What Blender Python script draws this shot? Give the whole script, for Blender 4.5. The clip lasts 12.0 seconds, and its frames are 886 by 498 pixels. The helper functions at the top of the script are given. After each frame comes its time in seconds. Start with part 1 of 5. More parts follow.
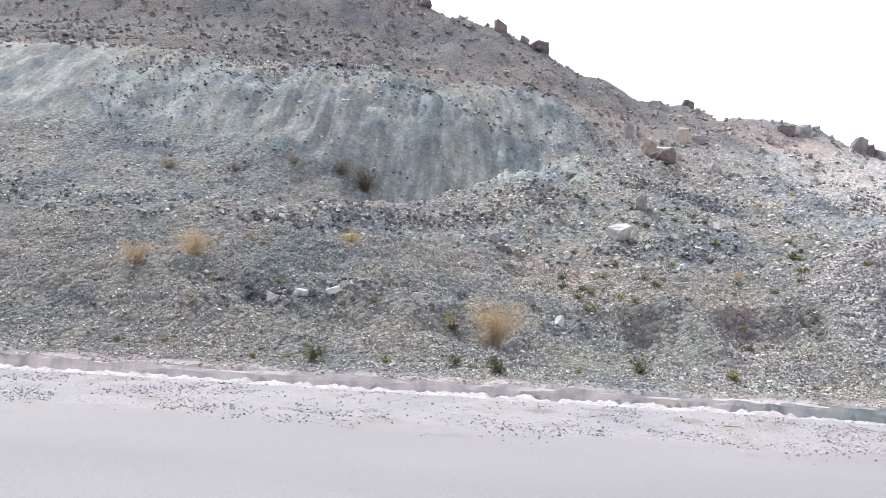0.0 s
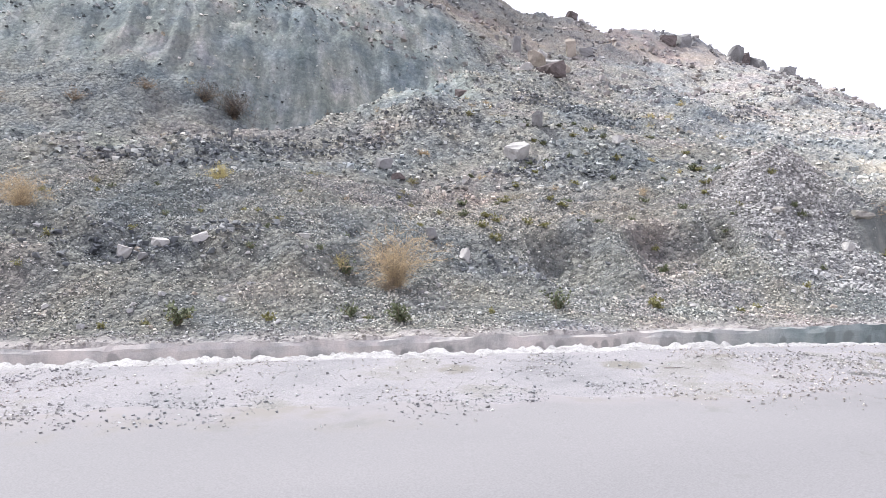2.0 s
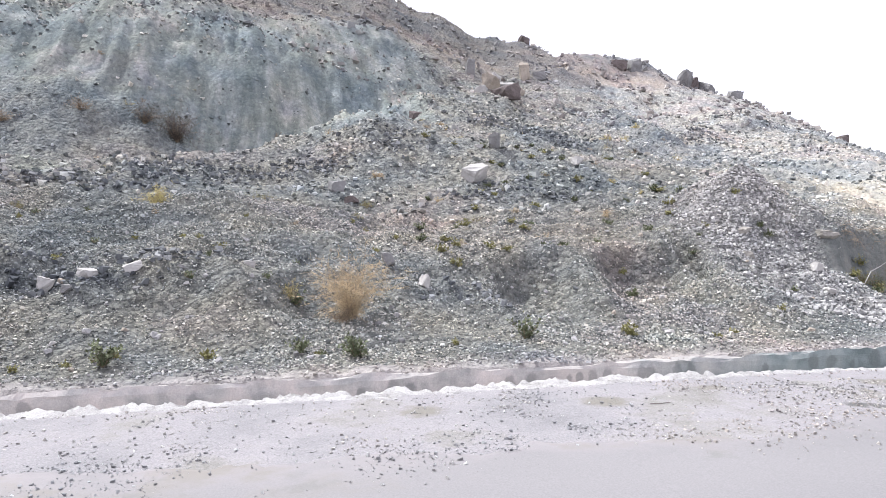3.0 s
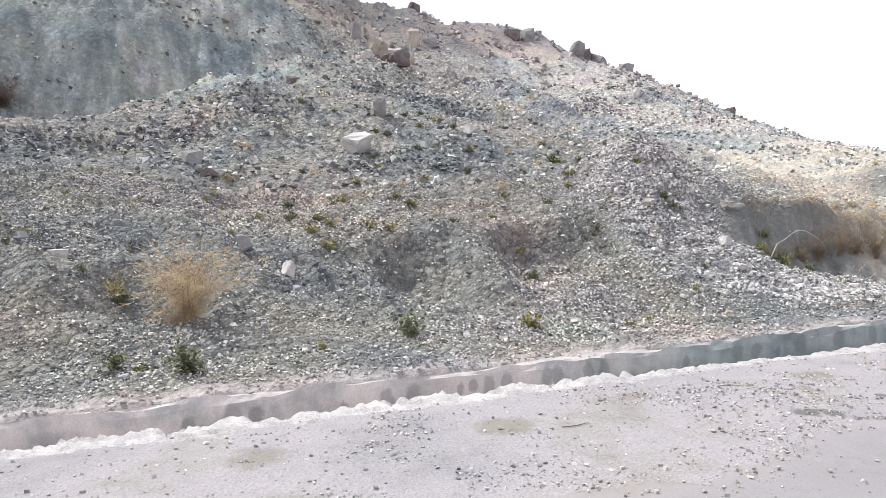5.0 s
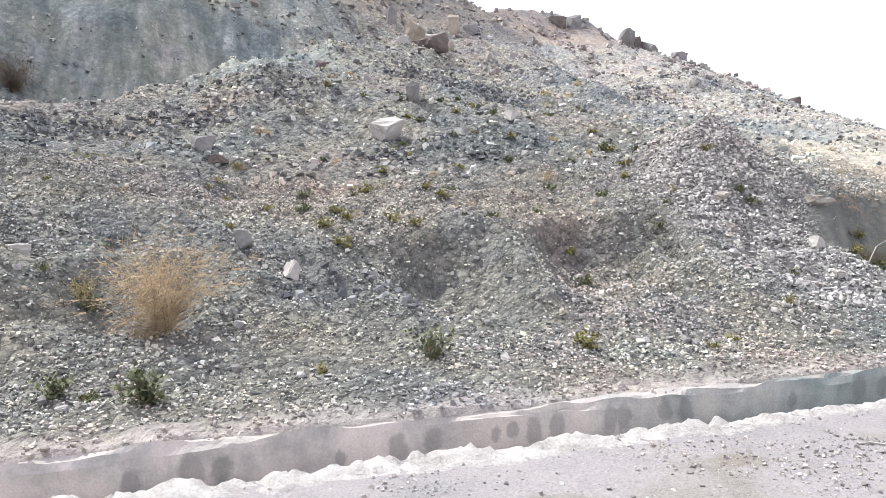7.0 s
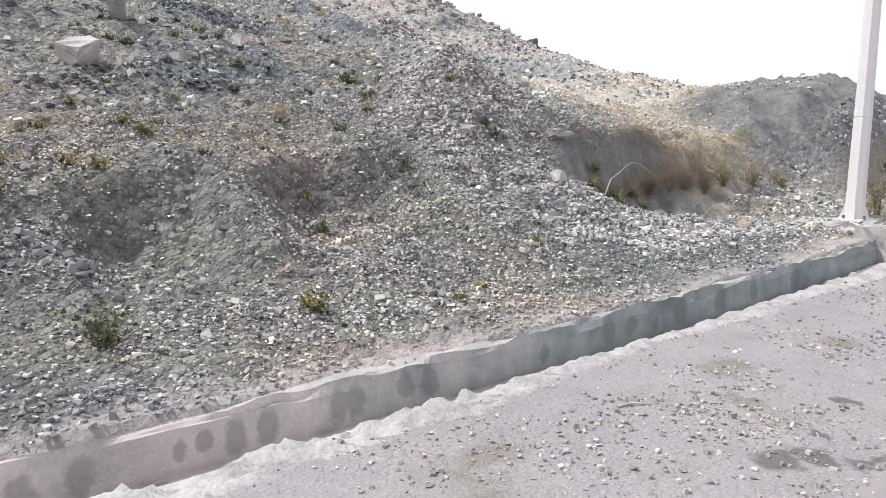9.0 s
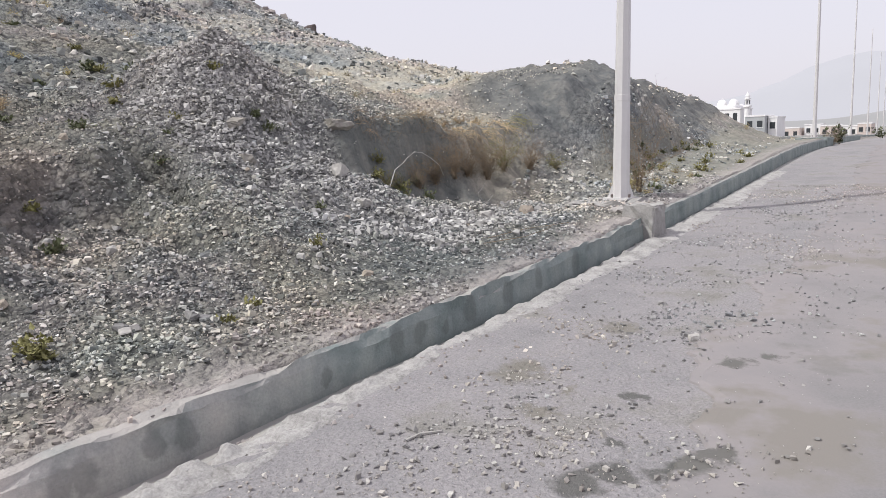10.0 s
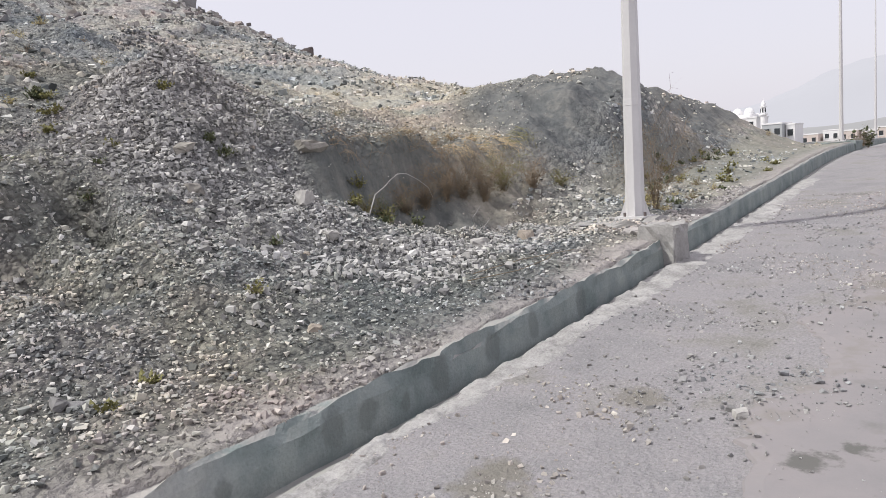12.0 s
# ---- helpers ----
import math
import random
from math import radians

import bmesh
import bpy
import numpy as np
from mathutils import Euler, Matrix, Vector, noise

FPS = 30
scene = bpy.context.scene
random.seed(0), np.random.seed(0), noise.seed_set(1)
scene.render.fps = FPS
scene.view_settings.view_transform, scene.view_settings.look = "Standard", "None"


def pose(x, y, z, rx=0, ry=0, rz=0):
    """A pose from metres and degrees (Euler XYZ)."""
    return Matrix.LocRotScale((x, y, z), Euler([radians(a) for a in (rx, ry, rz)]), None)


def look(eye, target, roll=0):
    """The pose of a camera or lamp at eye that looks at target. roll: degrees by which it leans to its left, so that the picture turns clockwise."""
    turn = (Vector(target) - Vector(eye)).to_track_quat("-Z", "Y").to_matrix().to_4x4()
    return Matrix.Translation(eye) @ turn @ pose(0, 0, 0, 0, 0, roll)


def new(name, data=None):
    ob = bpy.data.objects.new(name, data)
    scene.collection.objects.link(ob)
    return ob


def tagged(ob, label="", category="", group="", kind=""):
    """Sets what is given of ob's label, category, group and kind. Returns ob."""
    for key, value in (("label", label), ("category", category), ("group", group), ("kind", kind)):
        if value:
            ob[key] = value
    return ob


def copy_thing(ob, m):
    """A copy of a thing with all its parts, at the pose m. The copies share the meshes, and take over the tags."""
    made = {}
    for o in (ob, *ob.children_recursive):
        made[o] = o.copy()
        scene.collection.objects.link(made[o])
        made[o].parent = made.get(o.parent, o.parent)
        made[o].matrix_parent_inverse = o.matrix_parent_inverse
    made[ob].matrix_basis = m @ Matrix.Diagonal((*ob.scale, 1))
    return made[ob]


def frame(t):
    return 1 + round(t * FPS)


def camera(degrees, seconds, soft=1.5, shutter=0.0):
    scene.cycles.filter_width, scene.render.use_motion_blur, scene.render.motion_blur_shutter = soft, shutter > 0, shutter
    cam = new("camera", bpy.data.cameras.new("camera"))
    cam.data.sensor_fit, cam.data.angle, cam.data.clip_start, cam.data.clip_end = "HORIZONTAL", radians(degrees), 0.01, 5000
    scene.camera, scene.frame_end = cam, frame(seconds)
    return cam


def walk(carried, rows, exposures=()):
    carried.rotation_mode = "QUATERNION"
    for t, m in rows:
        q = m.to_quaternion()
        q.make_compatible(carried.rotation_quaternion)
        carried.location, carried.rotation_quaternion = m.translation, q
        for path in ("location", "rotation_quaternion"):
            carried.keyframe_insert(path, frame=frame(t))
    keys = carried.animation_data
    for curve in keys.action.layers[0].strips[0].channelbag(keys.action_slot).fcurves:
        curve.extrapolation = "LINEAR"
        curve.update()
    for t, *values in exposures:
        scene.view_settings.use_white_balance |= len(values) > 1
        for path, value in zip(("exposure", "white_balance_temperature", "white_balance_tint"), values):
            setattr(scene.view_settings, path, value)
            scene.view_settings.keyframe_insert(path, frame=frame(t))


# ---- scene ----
cam = camera(64.6, 12.0, soft=0.8)
PATH = [
    (0, (0.002, -0.001, 1.496), (-0.102, 1.995, 1.570), 5.16),
    (0.5, (-0.061, 0.291, 1.525), (-0.058, 2.289, 1.621), 0.61),
    (1, (-0.021, 0.705, 1.563), (-0.088, 2.702, 1.640), 1.24),
    (1.5, (-0.103, 0.993, 1.596), (-0.012, 2.990, 1.638), 1.09),
    (2, (-0.057, 1.335, 1.593), (0.166, 3.319, 1.474), 1.67),
    (2.5, (0.029, 1.673, 1.580), (0.184, 3.667, 1.572), 2.09),
    (3, (-0.037, 1.974, 1.564), (0.315, 3.943, 1.521), 1.02),
    (3.2, (0.014, 2.107, 1.534), (0.450, 4.057, 1.442), 0.37),
    (4.8, (0.478, 3.198, 1.502), (1.059, 5.109, 1.411), 0.26),
    (5, (0.529, 3.309, 1.558), (1.161, 5.204, 1.453), 0.11),
    (5.5, (0.679, 3.589, 1.453), (1.194, 5.521, 1.503), -0.95),
    (6, (0.809, 3.888, 1.523), (1.277, 5.827, 1.367), 0.52),
    (6.5, (0.873, 4.215, 1.505), (1.461, 6.127, 1.484), 1.30),
    (6.7, (0.914, 4.340, 1.507), (1.426, 6.272, 1.439), 0.25),
    (8.3, (1.391, 5.228, 1.482), (2.337, 6.973, 1.236), -1.08),
    (8.5, (1.456, 5.263, 1.475), (2.518, 6.940, 1.227), -2.39),
    (9, (1.687, 5.394, 1.434), (2.807, 7.028, 1.164), -0.36),
    (9.5, (1.916, 5.499, 1.412), (3.347, 6.828, 0.981), 0.56),
    (10, (2.124, 5.663, 1.476), (3.656, 6.909, 1.160), -2.29),
    (10.5, (2.395, 5.782, 1.446), (3.809, 7.168, 1.166), -3.58),
    (11, (2.657, 5.881, 1.446), (4.073, 7.235, 1.045), -1.62),
    (11.5, (2.890, 6.005, 1.451), (4.488, 7.177, 1.184), -1.99),
    (12, (3.153, 6.094, 1.422), (4.660, 7.384, 1.168), -4.62),
]
EXPOSURES = [(0, 0.31, 6130, 6.5), (0.5, 0.3, 6120, 6.5), (1.0, 0.12, 6130, 6.5), (1.5, 0.24, 6140, 6.5), (2.0, 0.34, 6130, 6.5), (2.5, 0.32, 6130, 6.5), (3.2, 0.36, 6150, 6.5), (5.0, 0.25, 6330, 5.3), (5.5, 0.23, 6360, 4.3), (6.0, 0.19, 6400, 4.3), (6.7, 0.35, 6390, 4.8), (8.5, 0.09, 6370, 6.2), (9.0, -0.03, 6390, 6.2), (9.5, -0.27, 6420, 6.2), (10.0, -0.44, 6430, 5.7), (10.5, -0.5, 6430, 4.7), (11.0, -0.44, 6460, 4.2), (11.5, -0.39, 6440, 4.7), (12, -0.44, 6450, 5.2)]
walk(cam, [(t, look(eye, target, roll)) for t, eye, target, roll in PATH], EXPOSURES)

import itertools

# ---- world, sun, exposure ----
SUN_ELEVATION, SUN_AZIMUTH = 53.0, -48.0  # azimuth from +y, towards +x
world = bpy.data.worlds.new("hazy_sky")
scene.world = world
world.use_nodes = True
wn, wl = world.node_tree.nodes, world.node_tree.links
sky = wn.new("ShaderNodeTexSky")
sky.sky_type, sky.sun_disc = "NISHITA", False
sky.sun_elevation, sky.sun_rotation = radians(SUN_ELEVATION), radians(SUN_AZIMUTH)
sky.air_density, sky.dust_density, sky.ozone_density = 1.0, 4.0, 1.0
haze = wn.new("ShaderNodeMix")
haze.data_type = "RGBA"
haze.inputs[0].default_value = 0.68
haze.inputs[7].default_value = (11.3, 10.5, 11.7, 1)
wl.new(sky.outputs[0], haze.inputs[6])
wl.new(haze.outputs[2], wn["Background"].inputs[0])
wn["Background"].inputs[1].default_value = 0.132
sun = new("sun", bpy.data.lights.new("sun", "SUN"))
sun.data.energy, sun.data.angle, sun.data.color = 4.2, radians(1.5), (1.0, 0.965, 0.925)
_e, _a = radians(SUN_ELEVATION), radians(SUN_AZIMUTH)
SUN_WAY = Vector((math.sin(_a) * math.cos(_e), math.cos(_a) * math.cos(_e), math.sin(_e)))
sun.matrix_world = look(tuple(SUN_WAY * 60), (0, 0, 0))
scene.view_settings.exposure = 0.0


# ---- materials ----
def material(name, rough=0.9, metal=0.0):
    m = bpy.data.materials.new(name)
    m.use_nodes = True
    b = m.node_tree.nodes["Principled BSDF"]
    b.inputs["Roughness"].default_value, b.inputs["Metallic"].default_value = rough, metal
    b.inputs["Specular IOR Level"].default_value = 0.25
    return m, m.node_tree.nodes, m.node_tree.links, b


def noise_node(nodes, links, scale, detail=5.0, rough=0.6, coords="Object", stretch=None):
    tc = nodes.new("ShaderNodeTexCoord")
    n = nodes.new("ShaderNodeTexNoise")
    n.inputs["Scale"].default_value, n.inputs["Detail"].default_value, n.inputs["Roughness"].default_value = scale, detail, rough
    if stretch:
        mp = nodes.new("ShaderNodeMapping")
        mp.inputs["Scale"].default_value = stretch
        links.new(tc.outputs[coords], mp.inputs[0])
        links.new(mp.outputs[0], n.inputs["Vector"])
    else:
        links.new(tc.outputs[coords], n.inputs["Vector"])
    return n.outputs["Fac"]


def ramp(nodes, links, fac, stops):
    r = nodes.new("ShaderNodeValToRGB")
    while len(r.color_ramp.elements) < len(stops):
        r.color_ramp.elements.new(0.5)
    for e, (at, col) in zip(r.color_ramp.elements, stops):
        e.position, e.color = at, (*col, 1)
    links.new(fac, r.inputs[0])
    return r.outputs[0]


def blend(nodes, links, fac, a, b, mode="MIX"):
    n = nodes.new("ShaderNodeMix")
    n.data_type, n.blend_type = "RGBA", mode
    for sock, v in ((n.inputs[0], fac), (n.inputs[6], a), (n.inputs[7], b)):
        if isinstance(v, bpy.types.NodeSocket):
            links.new(v, sock)
        else:
            sock.default_value = v if isinstance(v, float) else (*v, 1)
    return n.outputs[2]


def bump(nodes, links, bsdf, height, strength=0.4, distance=0.02):
    n = nodes.new("ShaderNodeBump")
    n.inputs["Strength"].default_value, n.inputs["Distance"].default_value = strength, distance
    links.new(height, n.inputs["Height"])
    links.new(n.outputs[0], bsdf.inputs["Normal"])


def simple(name, colour, rough=0.8, metal=0.0, vary=0.25, scale=6.0, grain=60.0, bumpy=0.25):
    """A plain surface with variation at two scales and a fine relief."""
    m, n, l, b = material(name, rough, metal)
    lo, hi = tuple(c * (1 - vary) for c in colour), tuple(min(0.9, c * (1 + vary)) for c in colour)
    big = ramp(n, l, noise_node(n, l, scale), ((0.3, lo), (0.7, hi)))
    fine = noise_node(n, l, grain, 3.0)
    l.new(blend(n, l, 0.35, big, ramp(n, l, fine, ((0.3, lo), (0.7, hi)))), b.inputs["Base Color"])
    bump(n, l, b, fine, bumpy, 0.01)
    return m


def between(nodes, links, socket, lo, hi):
    r = nodes.new("ShaderNodeMapRange")
    r.interpolation_type = "SMOOTHSTEP"
    links.new(socket, r.inputs[0])
    r.inputs[1].default_value, r.inputs[2].default_value = lo, hi
    return r.outputs[0]


def maths(nodes, links, op, a, b=None):
    n = nodes.new("ShaderNodeMath")
    n.operation = op
    for sock, v in ((n.inputs[0], a), (n.inputs[1], b)):
        if isinstance(v, bpy.types.NodeSocket):
            links.new(v, sock)
        elif v is not None:
            sock.default_value = v
    return n.outputs[0]


def rubble_tint(n, l):
    """The hillside's broad patches: bluish, greenish, yellowish and reddish rubble, with darkening and haze painted in.
    """
    tc = n.new("ShaderNodeTexCoord")
    xyz = n.new("ShaderNodeSeparateXYZ")
    l.new(tc.outputs["Object"], xyz.inputs[0])
    broad, small = noise_node(n, l, 0.36, 3.0, 0.5), noise_node(n, l, 1.25, 3.0, 0.6)
    c = ramp(n, l, broad, ((0.34, (0.74, 0.79, 0.82)), (0.45, (0.97, 0.98, 0.975)), (0.54, (1.08, 1.05, 0.98)), (0.62, (1.13, 1.04, 1.02)), (0.70, (1.0, 1.02, 0.96))))
    c = blend(n, l, 1.0, c, ramp(n, l, small, ((0.30, (0.70, 0.74, 0.79)), (0.44, (0.97, 0.985, 0.99)), (0.54, (1.03, 1.02, 0.99)), (0.64, (1.08, 1.055, 1.0)), (0.74, (1.13, 1.07, 1.05)))), "MULTIPLY")
    at = maths(n, l, "ADD", xyz.outputs[0], maths(n, l, "MULTIPLY", broad, 3.0))
    haze_free = maths(n, l, "SUBTRACT", 1.0, between(n, l, at, 9.0, 10.6))
    shelf = maths(n, l, "MULTIPLY", between(n, l, xyz.outputs[0], 8.6, 10.2), maths(n, l, "SUBTRACT", between(n, l, xyz.outputs[1], 11.7, 12.2), between(n, l, xyz.outputs[1], 14.5, 19.0)))
    c = blend(n, l, 1.0, c, blend(n, l, shelf, (1.0, 1.0, 1.0), (1.13, 1.12, 1.085)), "MULTIPLY")
    pinkish = maths(n, l, "MULTIPLY", maths(n, l, "SUBTRACT", between(n, l, at, 2.0, 3.5), between(n, l, at, 6.0, 7.0)), maths(n, l, "SUBTRACT", between(n, l, xyz.outputs[1], 11.2, 11.9), between(n, l, xyz.outputs[1], 13.5, 15.5)))
    c = blend(n, l, 1.0, c, blend(n, l, pinkish, (1.0, 1.0, 1.0), (1.10, 1.05, 1.025)), "MULTIPLY")
    # the left end is tinted darker, a lens falloff painted into the colour
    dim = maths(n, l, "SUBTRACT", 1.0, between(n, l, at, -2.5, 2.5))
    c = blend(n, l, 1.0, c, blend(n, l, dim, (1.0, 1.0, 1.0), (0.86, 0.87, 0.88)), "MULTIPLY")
    # right of the mask the rubble is lightened, haze put into its colour
    return blend(n, l, 1.0, c, blend(n, l, haze_free, (1.20, 1.20, 1.195), (0.98, 1.0, 0.98)), "MULTIPLY")


def spots(n, l, places):
    """Ragged stains round the given places: x, y, radius."""
    tc = n.new("ShaderNodeTexCoord")
    wobble = maths(n, l, "MULTIPLY", maths(n, l, "SUBTRACT", noise_node(n, l, 9.0, 5.0, 0.65), 0.5), 0.32)
    total = None
    for x, y, rad in places:
        v = n.new("ShaderNodeVectorMath")
        v.operation = "DISTANCE"
        flat = n.new("ShaderNodeVectorMath")
        flat.operation = "MULTIPLY"
        flat.inputs[1].default_value = (1, 1, 0)
        l.new(tc.outputs["Object"], flat.inputs[0])
        l.new(flat.outputs[0], v.inputs[0])
        v.inputs[1].default_value = (x, y, 0)
        one = maths(n, l, "SUBTRACT", 1.0, between(n, l, maths(n, l, "ADD", v.outputs["Value"], wobble), rad * 0.45, rad * 1.25))
        total = one if total is None else maths(n, l, "MAXIMUM", total, one)
    return total


DARK_SPOTS = [(4.12, 6.73, 0.1), (4.23, 6.66, 0.1), (4.33, 6.55, 0.08), (4.44, 6.46, 0.1), (4.55, 6.41, 0.06), (5.0, 6.92, 0.06), (4.5, 6.79, 0.05), (5.67, 6.68, 0.08), (5.86, 6.54, 0.07)]
OLIVE_SPOTS = [(4.92, 7.5, 0.14), (5.06, 7.56, 0.12), (4.56, 7.17, 0.1), (6.01, 7.45, 0.14), (4.87, 7.2, 0.08), (2.19, 7.12, 0.2), (0.76, 7.21, 0.18), (3.26, 7.39, 0.14)]


def ground_material():
    m, n, l, b = material("stony_soil", 0.95)
    tc = n.new("ShaderNodeTexCoord")
    xyz = n.new("ShaderNodeSeparateXYZ")
    l.new(tc.outputs["Object"], xyz.inputs[0])
    patch = noise_node(n, l, 0.33, 4.0)
    mid = noise_node(n, l, 2.3, 6.0, 0.7)
    fine = noise_node(n, l, 34.0, 4.0, 0.7)
    base = ramp(n, l, patch, ((0.34, (0.20, 0.21, 0.22)), (0.48, (0.30, 0.295, 0.285)), (0.57, (0.35, 0.335, 0.29)), (0.66, (0.36, 0.33, 0.305))))
    base = blend(n, l, 0.5, base, ramp(n, l, mid, ((0.3, (0.17, 0.172, 0.172)), (0.55, (0.30, 0.295, 0.285)), (0.75, (0.42, 0.405, 0.385)))))
    base = blend(n, l, 0.35, base, ramp(n, l, fine, ((0.35, (0.13, 0.13, 0.13)), (0.65, (0.45, 0.44, 0.42)))))
    relief = fine
    # pebble cells of differing tone, each darker towards its edge
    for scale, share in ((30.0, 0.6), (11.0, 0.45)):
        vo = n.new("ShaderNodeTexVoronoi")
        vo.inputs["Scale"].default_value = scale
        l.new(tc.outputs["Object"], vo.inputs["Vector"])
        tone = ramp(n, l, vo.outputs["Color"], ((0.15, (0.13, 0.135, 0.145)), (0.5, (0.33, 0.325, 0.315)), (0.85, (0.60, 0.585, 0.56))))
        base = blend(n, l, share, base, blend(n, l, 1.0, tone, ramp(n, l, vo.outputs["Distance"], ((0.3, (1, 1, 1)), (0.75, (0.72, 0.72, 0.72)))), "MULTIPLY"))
        relief = maths(n, l, "SUBTRACT", relief, maths(n, l, "MULTIPLY", vo.outputs["Distance"], 30.0 / scale))
    tan = maths(n, l, "MULTIPLY", between(n, l, maths(n, l, "ADD", xyz.outputs[0], maths(n, l, "MULTIPLY", patch, 4.0)), 10.2, 12.6), maths(n, l, "SUBTRACT", between(n, l, xyz.outputs[1], 11.6, 12.4), between(n, l, xyz.outputs[1], 16.0, 20.0)))
    base = blend(n, l, maths(n, l, "MULTIPLY", tan, 0.6), base, ramp(n, l, mid, ((0.35, (0.38, 0.355, 0.31)), (0.65, (0.56, 0.525, 0.46)))))
    # the cut face: streaked grey rubble under a rusty layer of soil
    height = maths(n, l, "ADD", xyz.outputs[2], maths(n, l, "MULTIPLY", noise_node(n, l, 0.5, 4.0), 1.6))
    rusty = maths(n, l, "MULTIPLY", between(n, l, height, 8.3, 9.0), maths(n, l, "SUBTRACT", 1.0, between(n, l, height, 9.8, 10.4)))
    base = blend(n, l, maths(n, l, "MULTIPLY", rusty, 0.4), base, (0.33, 0.245, 0.205))
    # pale and greenish streaks down the cut face
    face = maths(n, l, "SUBTRACT", between(n, l, xyz.outputs[1], 19.0, 20.5), between(n, l, height, 9.0, 9.8))
    face = maths(n, l, "MULTIPLY", face, maths(n, l, "SUBTRACT", 1.0, between(n, l, xyz.outputs[0], 2.0, 4.5)))
    streaks = ramp(n, l, noise_node(n, l, 1.5, 5.0, 0.65, "Object", (1.6, 0.6, 0.25)), ((0.32, (0.62, 0.69, 0.685)), (0.5, (0.92, 0.99, 0.985)), (0.66, (1.42, 1.43, 1.43))))
    base = blend(n, l, maths(n, l, "MULTIPLY", face, 0.5), base, ramp(n, l, mid, ((0.3, (0.20, 0.208, 0.21)), (0.55, (0.285, 0.29, 0.288)), (0.75, (0.37, 0.365, 0.355)))))
    base = blend(n, l, face, base, blend(n, l, 1.0, base, streaks, "MULTIPLY"))
    # the upper hill is of darker, browner stone
    base = blend(n, l, maths(n, l, "MULTIPLY", between(n, l, height, 9.2, 10.2), 0.8), base, ramp(n, l, mid, ((0.35, (0.15, 0.14, 0.142)), (0.65, (0.24, 0.222, 0.216)))))
    # lower slope's soil is darkened, shade between the stones put into its colour
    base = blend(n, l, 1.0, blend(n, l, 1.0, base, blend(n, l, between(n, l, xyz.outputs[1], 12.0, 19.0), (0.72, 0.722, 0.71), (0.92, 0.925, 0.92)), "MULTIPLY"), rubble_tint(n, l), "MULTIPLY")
    heap = maths(n, l, "MULTIPLY", maths(n, l, "SUBTRACT", between(n, l, maths(n, l, "ADD", xyz.outputs[0], mid), 5.9, 6.5), between(n, l, maths(n, l, "ADD", xyz.outputs[0], mid), 8.2, 9.0)), maths(n, l, "SUBTRACT", between(n, l, maths(n, l, "ADD", xyz.outputs[1], mid), 10.2, 10.8), between(n, l, maths(n, l, "ADD", xyz.outputs[1], mid), 14.3, 14.9)))
    base = blend(n, l, maths(n, l, "MULTIPLY", heap, 0.6), base, ramp(n, l, fine, ((0.35, (0.16, 0.155, 0.15)), (0.65, (0.5, 0.485, 0.465)))))
    # earth colours: the broken bank, the mound's darker flank, the bay beside the heap with shade painted in
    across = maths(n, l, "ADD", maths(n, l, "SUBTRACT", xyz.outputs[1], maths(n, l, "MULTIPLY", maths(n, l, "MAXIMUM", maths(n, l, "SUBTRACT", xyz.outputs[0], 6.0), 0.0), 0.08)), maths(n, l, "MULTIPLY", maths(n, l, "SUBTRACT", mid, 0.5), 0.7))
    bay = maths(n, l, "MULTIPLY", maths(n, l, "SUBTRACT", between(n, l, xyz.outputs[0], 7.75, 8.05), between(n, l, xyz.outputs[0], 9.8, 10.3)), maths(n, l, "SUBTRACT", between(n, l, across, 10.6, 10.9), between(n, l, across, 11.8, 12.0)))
    bank = maths(n, l, "MULTIPLY", maths(n, l, "SUBTRACT", between(n, l, xyz.outputs[0], 9.7, 10.2), between(n, l, xyz.outputs[0], 11.0, 12.0)), maths(n, l, "SUBTRACT", between(n, l, across, 10.5, 10.8), between(n, l, across, 11.4, 11.7)))
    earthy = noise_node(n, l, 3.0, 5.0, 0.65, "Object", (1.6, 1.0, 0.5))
    base = blend(n, l, maths(n, l, "MULTIPLY", bank, 0.85), base, ramp(n, l, earthy, ((0.35, (0.18, 0.172, 0.15)), (0.5, (0.30, 0.278, 0.23)), (0.64, (0.48, 0.44, 0.36)))))
    # the bay's earth is darkened to imitate the shade of its walls
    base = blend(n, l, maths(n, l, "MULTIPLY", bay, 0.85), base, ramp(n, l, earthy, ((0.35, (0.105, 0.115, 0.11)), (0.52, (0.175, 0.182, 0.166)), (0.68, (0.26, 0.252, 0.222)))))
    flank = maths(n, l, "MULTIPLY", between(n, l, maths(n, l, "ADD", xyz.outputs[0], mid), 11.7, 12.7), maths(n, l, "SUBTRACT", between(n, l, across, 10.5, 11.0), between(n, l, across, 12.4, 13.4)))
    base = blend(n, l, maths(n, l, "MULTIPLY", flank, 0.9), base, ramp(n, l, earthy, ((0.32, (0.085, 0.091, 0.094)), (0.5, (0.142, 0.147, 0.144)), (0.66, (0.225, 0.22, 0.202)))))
    verge = maths(n, l, "MULTIPLY", between(n, l, xyz.outputs[0], 10.6, 12.0), maths(n, l, "SUBTRACT", 1.0, between(n, l, across, 10.2, 10.5)))
    base = blend(n, l, maths(n, l, "MULTIPLY", verge, 0.6), base, ramp(n, l, mid, ((0.35, (0.23, 0.225, 0.18)), (0.65, (0.38, 0.36, 0.29)))))
    # dusty strip behind the kerb, and the trodden shoulder before it
    bent = maths(n, l, "MULTIPLY", maths(n, l, "MAXIMUM", maths(n, l, "SUBTRACT", xyz.outputs[0], 6.0), 0.0), 0.08)
    way = maths(n, l, "SUBTRACT", xyz.outputs[1], bent)
